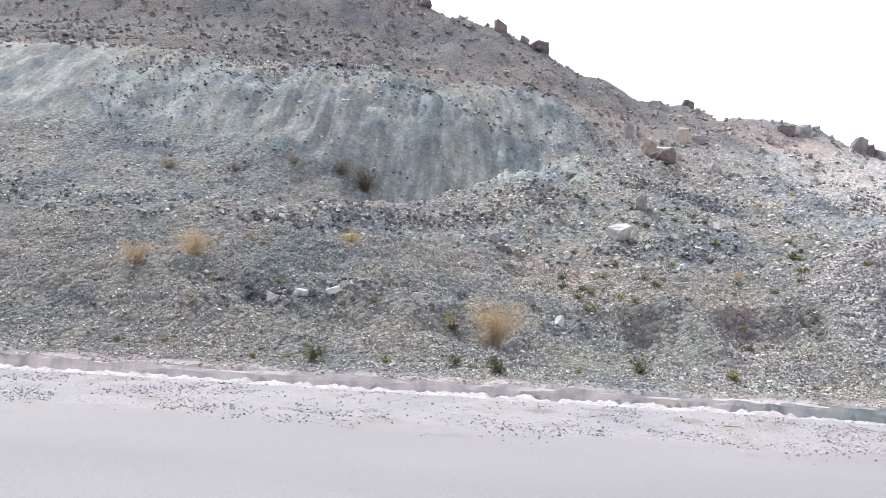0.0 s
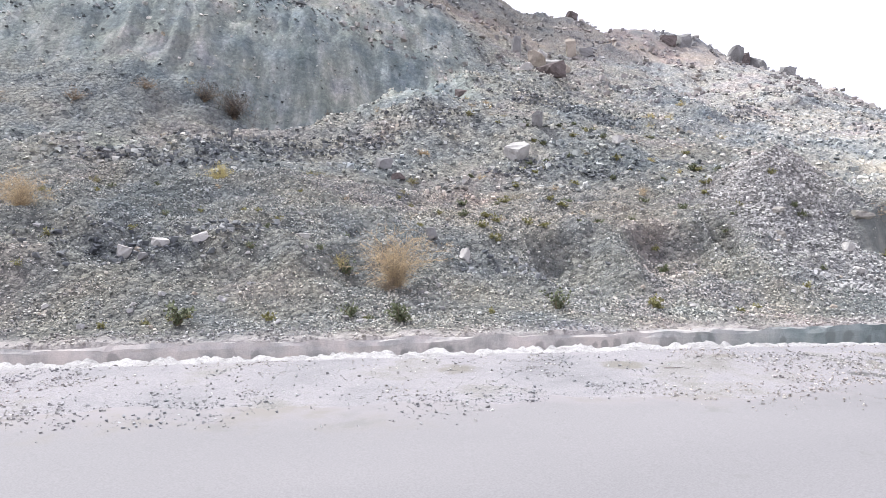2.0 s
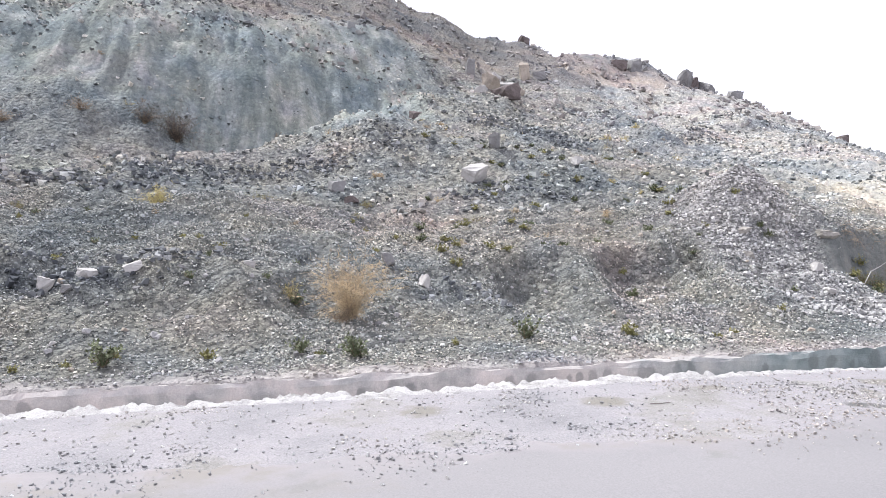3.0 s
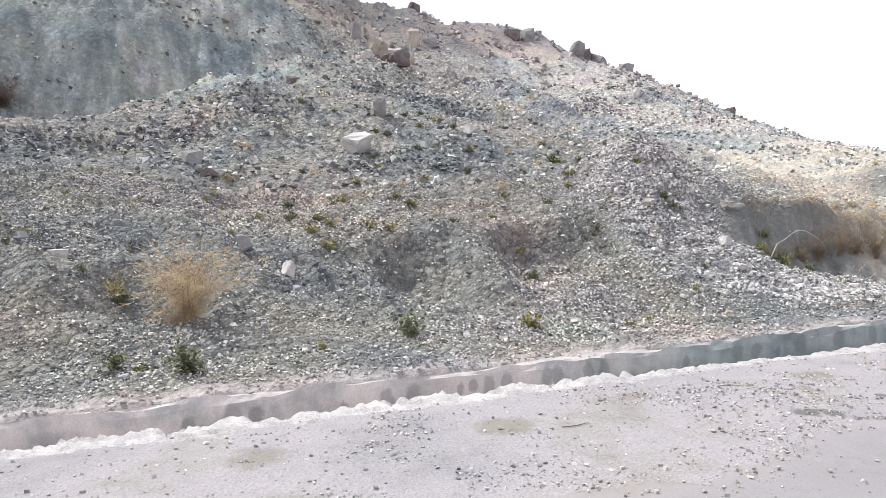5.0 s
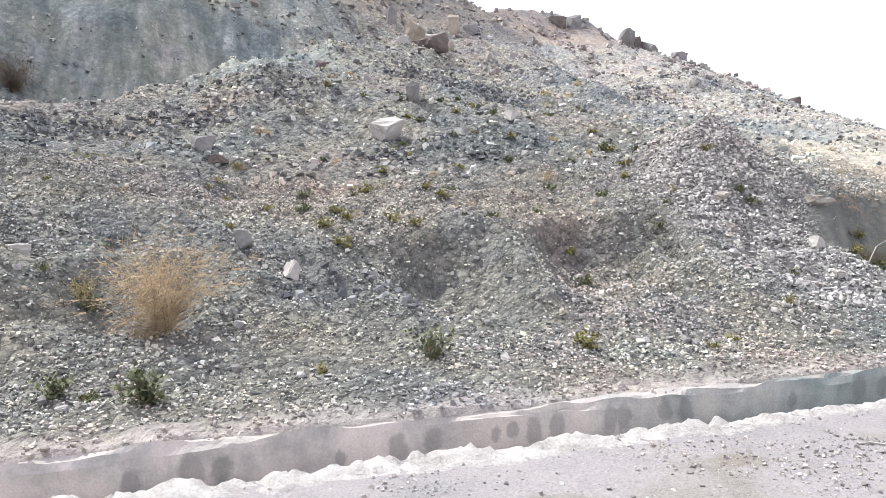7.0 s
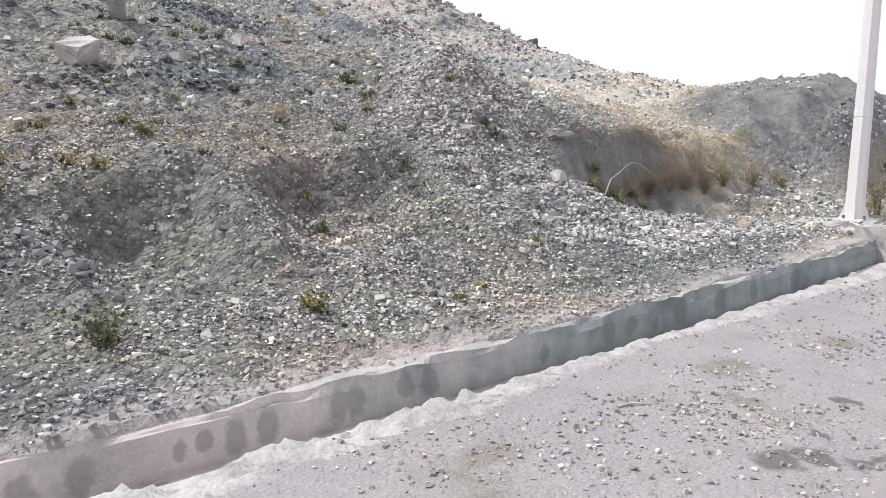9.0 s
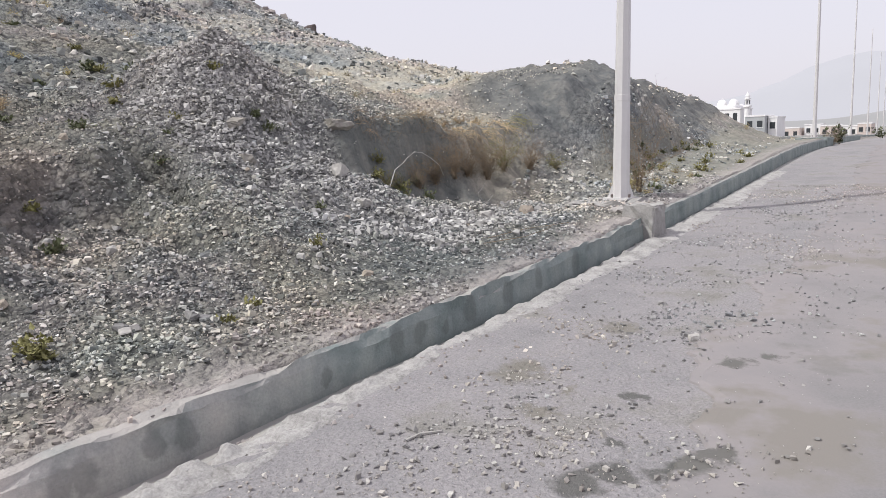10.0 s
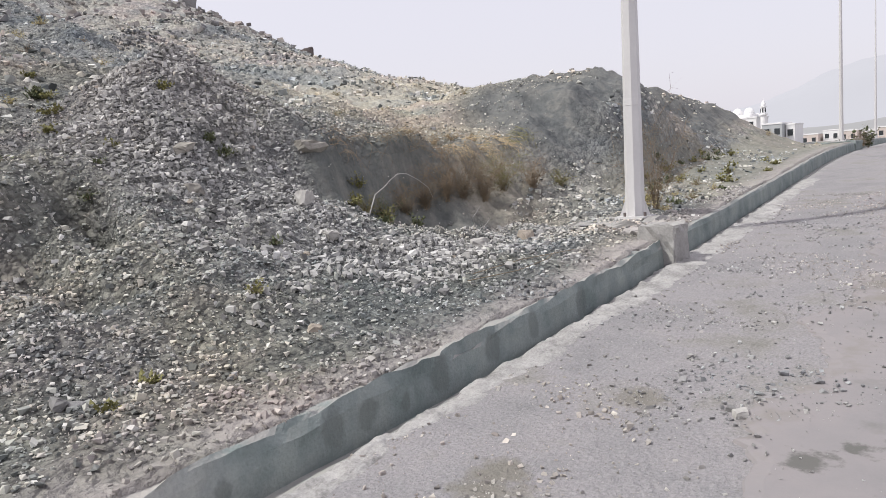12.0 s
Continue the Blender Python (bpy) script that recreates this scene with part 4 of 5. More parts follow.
p, s = strewn(5200, 10.4, 19.5, 0.4, 2.5, 0.02, 0.1, 27, 3.2, lambda x, v: 0.15 + 0.85 * smooth(0.0, 0.4, rough_noise(x, v, 0.9, 3, 74)))
scatter("verge_rubble", p, s, M_GRAVEL, "grey rubble strewn at the mound's foot", "rubble", 27)


# ---- things ----
def join_name(name, verts, faces, mat, smooth_shade=False):
    me = bpy.data.meshes.new(name)
    me.from_pydata(verts, [], faces)
    me.materials.append(mat)
    if smooth_shade:
        me.polygons.foreach_set("use_smooth", [True] * len(me.polygons))
    return me


def part(name, bm, mat, parent, label=""):
    me = bpy.data.meshes.new(name)
    bm.to_mesh(me)
    bm.free()
    me.materials.append(mat)
    ob = new(name, me)
    ob.parent = parent
    return tagged(ob, label)


def ground_at(x, y):
    return float(land(np.array([x]), np.array([y]))[0])


def rock_mesh(name, seed, size, mat, points=10, cuts=2, rough=0.09):
    """A broken rock: a hull of a few corners, its faces split and roughened; about one unit by size (x, y, z)."""
    r = random.Random(seed)
    bm = bmesh.new()
    for sx, sy, sz in itertools.product((-1, 1), repeat=3):
        if points > 8 or r.random() < 0.85:
            c = Vector((sx * r.uniform(0.45, 1.05), sy * r.uniform(0.45, 1.05), sz * r.uniform(0.45, 1.05))) * 0.5
            for k in range(3):
                q = c.copy()
                q[k] *= r.uniform(0.35, 0.85)
                bm.verts.new(q)
    hull = bmesh.ops.convex_hull(bm, input=bm.verts)
    bmesh.ops.delete(bm, geom=list({g for g in hull["geom_interior"] + hull["geom_unused"] if isinstance(g, bmesh.types.BMVert)}), context="VERTS")
    if cuts:
        bmesh.ops.subdivide_edges(bm, edges=bm.edges, cuts=cuts, use_grid_fill=True)
        bmesh.ops.triangulate(bm, faces=bm.faces)
        for v in bm.verts:
            v.co += v.co.normalized() * rough * noise.noise(v.co * 5 + Vector((seed * 3.1, 0, 0)))
    bmesh.ops.scale(bm, vec=size, verts=bm.verts)
    me = bpy.data.meshes.new(name)
    bm.to_mesh(me)
    bm.free()
    me.materials.append(mat)
    return me


def rock(x, y, size, mat, label, seed, turn=0.0, tilt=(0, 0), sink=0.3, lift=0.0, group="", name="rock", z=None):
    ob = new(name, rock_mesh(name, seed, size, mat))
    zz = ground_at(x, y) if z is None else z
    ob.matrix_world = pose(x, y, zz + size[2] * (0.5 - sink) + lift, tilt[0], tilt[1], turn)
    return tagged(ob, label, "rock", group)


# the rocks that stand out, up the slope
M_LEDGE = simple("weathered_ledge_rock", (0.29, 0.272, 0.245), 0.9, 0, 0.35, 4.0, 25.0, 0.7)
rock(3.15, 16.2, (0.52, 0.4, 0.42), M_PALEROCK, "large pale angular boulder resting on the slope", 3, 20, (14, -24), 0.15, name="boulder")
rock(3.95, 17.8, (0.34, 0.3, 0.42), M_GREYROCK, "grey upright rock on the slope above the pale boulder", 4, 50, (0, 10), 0.2)
rock(3.55, 17.7, (0.2, 0.18, 0.16), M_PALEROCK, "small pale rock beside a grey one", 14, 10)
rock(5.51, 16.61, (0.26, 0.22, 0.2), M_PALEROCK, "pale rounded rock on the slope", 5, 30)
rock(0.31, 15.2, (0.34, 0.26, 0.24), M_GREYROCK, "grey blocky rock bedded in the slope", 6, 15)
rock(0.55, 14.5, (0.3, 0.22, 0.16), M_DARKROCK, "dark flat rock bedded in gravel", 26, 60)
rock(2.6, 21.4, (0.42, 0.3, 0.26), M_DARKROCK, "dark rock lying near the berm's crest", 7, 10)
rock(-3.13, 10.7, (0.2, 0.18, 0.2), M_PALEROCK, "whitish angular rock among grey rubble", 8, 30, (15, 20), 0.15)
rock(-2.68, 10.8, (0.26, 0.2, 0.13), M_PALEROCK, "whitish flat rock among grey rubble", 9, 70, (10, 0), 0.2)
rock(-2.25, 10.99, (0.22, 0.16, 0.13), M_PALEROCK, "whitish slab tilted on the rubble", 10, 20, (0, -25), 0.2)
rock(-2.82, 10.5, (0.16, 0.14, 0.1), M_GREYROCK, "grey broken rock beside a whitish one", 11, 0)
rock(1.32, 10.85, (0.19, 0.14, 0.19), M_PALEROCK, "pale pointed rock standing on the slope", 12, 40, (0, 25), 0.15)
rock(0.88, 11.36, (0.17, 0.14, 0.2), M_GREYROCK, "grey pointed rock standing on the slope", 13, 10, (0, -15), 0.15)
rock(-0.9, 11.1, (0.2, 0.18, 0.13), M_PALEROCK, "pale flat rock on the slope", 15, 25)
rock(6.57, 12.0, (0.2, 0.16, 0.1), M_LEDGE, "flat grey slab jutting from the stone heap", 16, 20, (0, -12), 0.2)
rock(6.35, 11.55, (0.18, 0.14, 0.11), M_LEDGE, "tan rock half buried in the stone heap", 17, 80)
rock(8.1, 12.12, (0.4, 0.42, 0.18), M_LEDGE, "tan ledge of rock overhanging the hollow", 18, -20, (-12, 16), 0.3, z=1.6)
rock(7.66, 11.69, (0.13, 0.11, 0.1), M_PALEROCK, "pale pinkish rock beside the hollow", 19, 40, (0, 0), 0.35)
rock(7.16, 11.1, (0.2, 0.16, 0.16), M_PALEROCK, "pale rock lying on the heap's flank", 20, 15, (0, 20))
rock(7.0, 10.6, (0.16, 0.12, 0.09), M_PALEROCK, "pale flat stone on the heap's foot", 21, 65)
rock(8.3, 10.05, (0.2, 0.16, 0.12), M_PALEROCK, "pale stone at the hollow's mouth", 22, 35)
rock(8.85, 9.9, (0.24, 0.18, 0.15), M_TANROCK, "tan stone near the lamp post's footing", 23, 5)
rock(6.0, 7.0, (0.065, 0.06, 0.065), M_PALEROCK, "pale stone lying on the road's broken edge", 24, 30)
p, s = strewn(420, 5.6, 6.9, -1.75, -0.9, 0.008, 0.05, 18, 2.4, lambda x, v: np.exp(-((x - 6.1) / 0.14) ** 2 - ((v + 1.38) / 0.12) ** 2) + np.exp(-((x - 6.47) / 0.12) ** 2 - ((v + 1.05) / 0.08) ** 2) + 0.1)
scatter("edge_stones", p, s, M_GRIT, "small stones lying on the road's broken edge", "stones", 18, 0.1)
rock(6.06, 7.06, (0.045, 0.045, 0.04), M_GREYROCK, "grey stone beside a paler one on the road's edge", 25, 0)
# the outcrop below the ridge
rock(6.0, 24.1, (1.0, 0.7, 0.62), M_DARKROCK, "dark reddish boulder under the outcrop", 31, 10, (0, -8), 0.2, name="boulder")
rock(5.2, 24.6, (0.45, 0.4, 0.3), M_PALEROCK, "pale rock below the outcrop", 35, 50, sink=0.25)
rock(5.7, 25.3, (0.7, 0.5, 0.6), M_TANROCK, "tan broken slab of the outcrop", 32, 30, (25, 12), 0.3, name="boulder")
rock(6.35, 25.7, (0.8, 0.6, 0.6), M_PALEROCK, "pale boulder of the outcrop", 33, -15, (30, 0), 0.3, name="boulder")
rock(6.9, 26.6, (0.8, 0.6, 0.5), M_TANROCK, "tan boulder lying in the outcrop", 36, 60, (20, 0), 0.3, name="boulder")
rock(6.1, 26.4, (0.6, 0.5, 0.55), M_PALEROCK, "pale cracked boulder high in the outcrop", 39, 80, (10, 10), 0.3, name="boulder")
rock(5.1, 26.0, (0.35, 0.3, 0.85), M_GREYROCK, "grey upright slab of the outcrop", 37, 10, (0, 5), 0.2, name="boulder")
rock(7.85, 28.7, (0.42, 0.4, 0.85), M_TANROCK, "rusty upright rock at the outcrop's end", 34, 0, (0, -6), 0.15, name="boulder")
rock(8.5, 29.0, (0.6, 0.5, 0.5), M_GREYROCK, "grey rock beside the outcrop's upright", 38, 0, sink=0.25)
# boulders along the skyline
for k, (x, y, w, h, m) in enumerate([(0.05, 35.0, 0.75, 0.9, M_DARKROCK), (2.1, 34.9, 1.0, 0.6, M_DARKROCK), (1.3, 35.0, 0.6, 0.4, M_GREYROCK), (-3.9, 35.2, 0.9, 0.5, M_DARKROCK), (13.2, 31.7, 0.8, 0.6, M_DARKROCK), (13.9, 31.7, 0.8, 0.85, M_GREYROCK),
                                      (16.2, 31.5, 0.85, 0.95, M_GREYROCK), (16.7, 31.6, 0.5, 0.6, M_DARKROCK), (17.2, 31.4, 0.8, 0.85, M_GREYROCK), (18.4, 31.0, 0.75, 0.65, M_GREYROCK), (19.2, 30.6, 0.5, 0.4, M_DARKROCK), (9.6, 35.0, 0.7, 0.4, M_DARKROCK), (18.6, 24.5, 0.5, 0.3, M_DARKROCK)]):
    rock(x, y, (w, w * 0.8, h), m, "weathered grey boulder standing on the ridge", 40 + k, 37 * k, (0, 0), 0.3, group="boulders along the ridge", name="boulder")

# stones one can pick out on the lower slope
M_LOOSE = simple("broken_grey_stone", (0.36, 0.35, 0.345), 0.9, 0, 0.3, 9.0, 60.0, 0.6)
LOOSE = [rock_mesh("stone", 80 + k, (0.14, 0.11, 0.09), m, 12, 1, 0.12) for k, m in enumerate([M_LOOSE, M_GREYROCK, M_LOOSE, M_TANROCK, M_PALEROCK, M_GREYROCK, M_LOOSE])]
LOOSE_LABEL = ["light grey angular stone lying on the slope", "dark grey angular stone lying on the slope", "light grey broken stone lying on the slope", "tan stone lying on the slope", "whitish chipped stone lying on the slope", "dark grey stone lying on the slope", "light grey chipped stone lying on the slope"]
r = random.Random(12)
for k in range(250):
    i = k % len(LOOSE)
    x, v = r.uniform(-5, 11), 0.6 + 3.8 * r.random() ** 1.2
    y, q = float(kerb_line(x)) + v, 0.25 + 0.45 * r.random() ** 2.4
    ob = new("stone", LOOSE[i])
    ob.matrix_world = pose(x, y, ground_at(x, y) + 0.018 * q, r.uniform(-30, 30), r.uniform(-30, 30), r.uniform(0, 360)) @ Matrix.Scale(q, 4)
    tagged(ob, LOOSE_LABEL[i], "stone", "stones on the lower slope")


# ---- plants ----
def tubes(name, paths, mat, sides=3):
    """Thin tapering twigs along the given paths of (x, y, z, radius)."""
    verts, faces = [], []
    for path in paths:
        base = len(verts)
        for i, (x, y, z, rad) in enumerate(path):
            a, b = Vector(path[max(i - 1, 0)][:3]), Vector(path[min(i + 1, len(path) - 1)][:3])
            q = (b - a).to_track_quat("Z", "X") if (b - a).length > 1e-6 else Euler((0, 0, 0)).to_quaternion()
            for s in range(sides):
                t = 6.2832 * s / sides
                w = q @ Vector((rad * math.cos(t), rad * math.sin(t), 0))
                verts.append((x + w.x, y + w.y, z + w.z))
        for i in range(len(path) - 1):
            for s in range(sides):
                a, b = base + i * sides + s, base + i * sides + (s + 1) % sides
                faces.append((a, b, b + sides, a + sides))
    return join_name(name, verts, faces, mat, True)


def grow(r, start, way, length, rad, steps=4, wander=0.25, droop=0.0):
    p, d, out = Vector(start), Vector(way).normalized(), []
    for i in range(steps + 1):
        out.append((*p, rad * (1 - 0.75 * i / steps)))
        p = p + d * (length / steps)
        d = (d + Vector([r.gauss(0, wander) for _ in range(3)]) + Vector((0, 0, -droop))).normalized()
    return out


def dry_bush(x, y, width, height, label, seed, mat=None, stems=26, twigs=420, z=None, name="dry_bush", lean=0.0, category="bush"):
    """A dead desert bush: a few stems from one root, and a haze of fine twigs round their ends."""
    r = random.Random(seed)
    root = new(name)
    root.location = (x, y, (ground_at(x, y) if z is None else z) - 0.02)
    tagged(root, label, category)
    stem_paths, ends = [], []
    for _ in range(stems):
        a, out = r.uniform(0, 6.283), r.random() ** 0.6
        way = (math.cos(a) * out * width / height + lean, math.sin(a) * out * width / height, 1.0)
        path = grow(r, (r.gauss(0, 0.02), r.gauss(0, 0.02), 0), way, height * r.uniform(0.55, 1.0) * (0.75 + 0.25 * out), 0.0038, 6, 0.34)
        stem_paths.append(path)
        ends += [Vector(q[:3]) for q in path[1:]]
    ob = new("woody_base", tubes("woody_base", stem_paths, M_TWIG))
    ob.parent = root
    tagged(ob, "thin brown woody stems")
    twig_paths = []
    for _ in range(twigs):
        s = r.choice(ends)
        way = Vector((s.x * 1.0 / width + r.gauss(0, 1.0), s.y * 1.0 / width + r.gauss(0, 1.0), 0.2 + r.gauss(0, 0.9)))
        twig_paths.append(grow(r, s, way, height * r.uniform(0.1, 0.26), r.uniform(0.001, 0.002), 2, 0.6))
    ob = new("crown", tubes("crown", twig_paths, mat or M_STRAW))
    ob.parent = root
    return root


def leafy(x, y, width, height, label, seed, mat=None, leaves=110, leaf=0.05, name="green_plant", z=None, category="plant"):
    """A low herb: short stems that carry folded leaves."""
    r = random.Random(seed)
    root = new(name)
    root.location = (x, y, (ground_at(x, y) if z is None else z) - 0.01)
    tagged(root, label, category)
    stem_paths, verts, faces = [], [], []
    for _ in range(14):
        a = r.uniform(0, 6.283)
        stem_paths.append(grow(r, (0, 0, 0), (math.cos(a) * 1.6 * width / height * r.random(), math.sin(a) * 1.6 * width / height * r.random(), 1), height * r.uniform(0.5, 1), 0.004, 4, 0.2))
    for _ in range(leaves):
        path = r.choice(stem_paths)
        s = Vector(path[r.randint(1, 4)][:3]) + Vector([r.gauss(0, 0.012) for _ in range(3)])
        d = Vector((r.gauss(0, 1), r.gauss(0, 1), r.gauss(0.5, 0.5))).normalized()
        side = d.cross(Vector((0, 0, 1))).normalized() * leaf * r.uniform(0.25, 0.4)
        n, q = d.cross(side).normalized(), leaf * r.uniform(0.6, 1.3)
        b = len(verts)
        for w in (s, s + d * q * 0.45 + side + n * 0.006, s + d * q * 0.5, s + d * q * 0.45 - side + n * 0.006, s + d * q - n * 0.008):
            verts.append(tuple(w))
        faces += [(b, b + 2, b + 1), (b, b + 3, b + 2), (b + 1, b + 2, b + 4), (b + 2, b + 3, b + 4)]
    ob = new("woody_base", tubes("woody_base", stem_paths, M_TWIG))
    ob.parent = root
    ob = new("foliage", join_name("foliage", verts, faces, mat or M_GREEN))
    ob.parent = root
    return root


dry_bush(0.34, 10.05, 0.27, 0.98, "straw-coloured dead bush rooted in the stony bank", 1, M_STRAW, 70, 2300)
dry_bush(0.26, 10.0, 0.36, 0.36, "low brown dead growth round the bush's foot", 2, M_TWIG, 30, 520)
dry_bush(-0.35, 10.75, 0.2, 0.3, "small yellowish dry bush on the bank", 3, M_YELLOW, 20, 300)
dry_bush(-4.75, 11.55, 0.62, 0.72, "pale straw-coloured dead bush on the slope", 4, M_STRAW, 50, 2000)
dry_bush(-5.45, 11.0, 0.5, 0.6, "faded dry bush on the slope", 5, M_STRAW, 40, 1300)
dry_bush(-2.45, 13.2, 0.5, 0.42, "yellow dry tussock on the slope", 6, M_YELLOW, 40, 1200)
dry_bush(4.86, 13.4, 0.22, 0.26, "small straw-coloured tussock on the slope", 7, M_STRAW, 18, 240)
dry_bush(1.14, 16.4, 0.4, 0.25, "flat faded tussock on the slope", 8, M_STRAW, 18, 300)
dry_bush(3.4, 13.95, 0.2, 0.18, "small faded tussock on the slope", 9, M_STRAW, 14, 160)
dry_bush(2.1, 12.4, 0.18, 0.16, "small faded tussock on the slope", 10, M_STRAW, 14, 160)
for k, (x, y, w, m) in enumerate([(8.3, 20.4, 0.5, M_YELLOW), (7.4, 19.4, 0.4, M_YELLOW), (9.3, 19.2, 0.45, M_YELLOW), (8.9, 21.8, 0.4, M_YELLOW), (6.2, 14.9, 0.3, M_YELLOW), (-0.9, 14.2, 0.35, M_OLIVE), (0.6, 13.4, 0.3, M_OLIVE), (10.4, 17.4, 0.35, M_YELLOW),
                                   (2.5, 18.8, 0.35, M_STRAW), (0.2, 19.4, 0.4, M_STRAW), (11.6, 20.5, 0.4, M_YELLOW), (5.2, 19.8, 0.35, M_YELLOW), (-7.5, 12.0, 0.4, M_OLIVE), (-9.5, 13.0, 0.4, M_STRAW)]):
    tagged(dry_bush(x, y, w, w * 0.55, "yellowish dry tussock among stones on the slope", 20 + k, m, 16, 220, name="tussock", category="tussock"), group="dry tussocks on the slope")
for k, (x, y, w, m) in enumerate([(8.6, 21.0, 0.9, M_YELLOW), (9.7, 22.6, 0.8, M_YELLOW), (7.6, 19.9, 0.7, M_YELLOW), (-1.1, 14.0, 0.7, M_OLIVE), (0.8, 14.3, 0.6, M_OLIVE), (-2.5, 13.6, 0.5, M_YELLOW), (1.15, 16.4, 0.6, M_STRAW), (4.95, 13.65, 0.35, M_STRAW), (2.2, 14.9, 0.5, M_STRAW), (5.9, 15.6, 0.5, M_YELLOW), (6.6, 17.6, 0.6, M_OLIVE), (3.0, 19.5, 0.6, M_STRAW), (-4.4, 13.2, 0.6, M_OLIVE), (-0.4, 10.85, 0.3, M_OLIVE)]):
    tagged(dry_bush(x, y, w, w * 0.34, "faded thin grass patch among stones on the slope", 700 + k, m, 40, 560, name="grass_patch", category="grass"), group="grass patches on the slope")
rt = random.Random(77)
for k in range(46):
    x, v = rt.uniform(-6, 13), rt.uniform(3.6, 13)
    w = rt.uniform(0.18, 0.42)
    m = (M_STRAW, M_OLIVE, M_YELLOW, M_TWIG)[k % 4]
    tagged(dry_bush(x, float(kerb_line(x)) + v, w, w * 0.6, ("faded straw tuft between stones", "olive tuft between stones", "yellowish tuft between stones", "grey-brown tuft between stones")[k % 4], 400 + k, m, 12, 120, name="tuft", category="tuft"), group="tufts on the slope")
dry_bush(-3.4, 19.7, 0.9, 1.1, "dark leafless bush before the cut face", 60, M_DARKTWIG, 80, 2600, name="dark_bush")
dry_bush(-4.1, 19.6, 0.7, 0.8, "dark leafless bush before the cut face", 61, M_DARKTWIG, 50, 1500, name="dark_bush")
for k, (x, y, w) in enumerate([(-2.2, 20.2, 0.7), (-5.4, 19.2, 0.8), (-6.8, 18.6, 0.7), (-1.1, 21.0, 0.6), (-8.4, 18.2, 0.9)]):
    tagged(dry_bush(x, y, w, w * 0.6, "brown dead scrub at the cut face's foot", 640 + k, M_TWIG, 40, 900, name="dead_scrub"), group="scrub below the cut face")
# in the hollow
for k, (x, y, w, h, m) in enumerate([(8.45, 11.7, 0.3, 0.35, M_OLIVE), (8.75, 11.75, 0.35, 0.4, M_GREEN), (9.15, 11.75, 0.32, 0.55, M_ROOT), (9.5, 11.75, 0.3, 0.65, M_ROOT), (9.8, 11.65, 0.36, 0.8, M_TWIG), (10.05, 11.6, 0.36, 0.9, M_ROOT), (10.3, 11.45, 0.4, 0.85, M_TWIG), (10.65, 11.4, 0.36, 0.75, M_OLIVE), (11.05, 11.2, 0.35, 0.55, M_TWIG), (11.6, 11.1, 0.3, 0.35, M_OLIVE)]):
    tagged(dry_bush(x, y, w, h, "brown tangled shrub in the hollow of the bank", 62 + k, m, 36, 640, name="tangled_shrub"), group="shrubs in the hollow")


def hanging_roots(x0, x1, count, label, seed, mat):
    """Roots and dead stalks that hang down over the bank's broken face."""
    r = random.Random(seed)
    paths = []
    for _ in range(count):
        x = r.uniform(x0, x1)
        y = float(kerb_line(x)) + np.interp(x, [8.3, 9.3, 10.2, 11.3], [3.55, 3.4, 3.2, 3.0]) + r.uniform(0.0, 0.2)
        start = (x, y, ground_at(x, y) + 0.02)
        paths.append(grow(r, start, (r.gauss(0, 0.5), -1.0, r.uniform(-0.3, 0.5)), r.uniform(0.15, 0.6), r.uniform(0.0015, 0.004), 6, 0.34, 0.34))
    return tagged(new("hanging_roots", tubes("hanging_roots", paths, mat)), label, "roots", "roots over the bank", kind="stuff")


hanging_roots(8.35, 8.85, 26, "grey-brown roots hanging over the hollow's wall", 506, M_TWIG)
hanging_roots(8.85, 9.35, 34, "brown roots hanging over the hollow's wall", 507, M_ROOT)
for k in range(6):
    hanging_roots(9.35 + 0.42 * k, 9.77 + 0.42 * k, 44, "brown roots hanging over the bank's broken edge", 500 + k, (M_ROOT, M_TWIG, M_STRAW, M_STRAW, M_STRAW, M_OLIVE)[k])
for k, (x, y) in enumerate([(10.2, 12.15), (10.6, 12.15), (9.8, 12.2), (11.0, 12.1), (11.4, 12.1)]):
    tagged(dry_bush(x, y, 0.28, 0.22, "straw tussock on the brink of the hollow", 90 + k, M_STRAW, 24, 260, name="brink_tussock", category="tussock"), group="tussocks on the hollow's brink")
dry_bush(10.8, 9.4, 0.5, 1.6, "leafless grey shrub behind the lamp post", 85, M_TWIG, 26, 420, name="bare_shrub", lean=0.1)
for k in range(9):
    x = 10.7 + 0.35 * k
    tagged(dry_bush(x, float(kerb_line(x)) + 0.55 + 0.35 * (k % 3), 0.22, 0.16 + 0.05 * (k % 2), "yellow-green dry grass on the verge", 340 + k, M_OLIVE if k % 2 else M_YELLOW, 26, 160, name="verge_grass", category="grass"), group="grass on the far verge")
dry_bush(10.6, 9.5, 0.3, 0.3, "yellow dry grass behind the lamp post", 86, M_YELLOW, 40, 300, name="dry_grass", category="grass")
dry_bush(11.4, 9.7, 0.3, 0.2, "yellow dry grass behind the kerb", 87, M_YELLOW, 30, 200, name="dry_grass", category="grass")
leafy(-2.03, 9.05, 0.22, 0.27, "green leafy weed behind the kerb", 1, M_GREEN, 260)
leafy(0.34, 9.05, 0.25, 0.25, "green leafy weed behind the kerb", 2, M_GREEN, 300)
leafy(-0.22, 9.3, 0.18, 0.2, "small green leafy weed behind the kerb", 3, M_GREEN, 170)
leafy(2.23, 9.4, 0.2, 0.3, "green leafy weed on the gravel bank", 4, M_GREEN, 200)
leafy(3.47, 9.4, 0.22, 0.16, "olive leafy weed on the gravel bank", 5, M_OLIVE, 170)
leafy(4.25, 11.1, 0.25, 0.16, "dark green creeping weed above the hollow", 6, M_GREEN, 140)
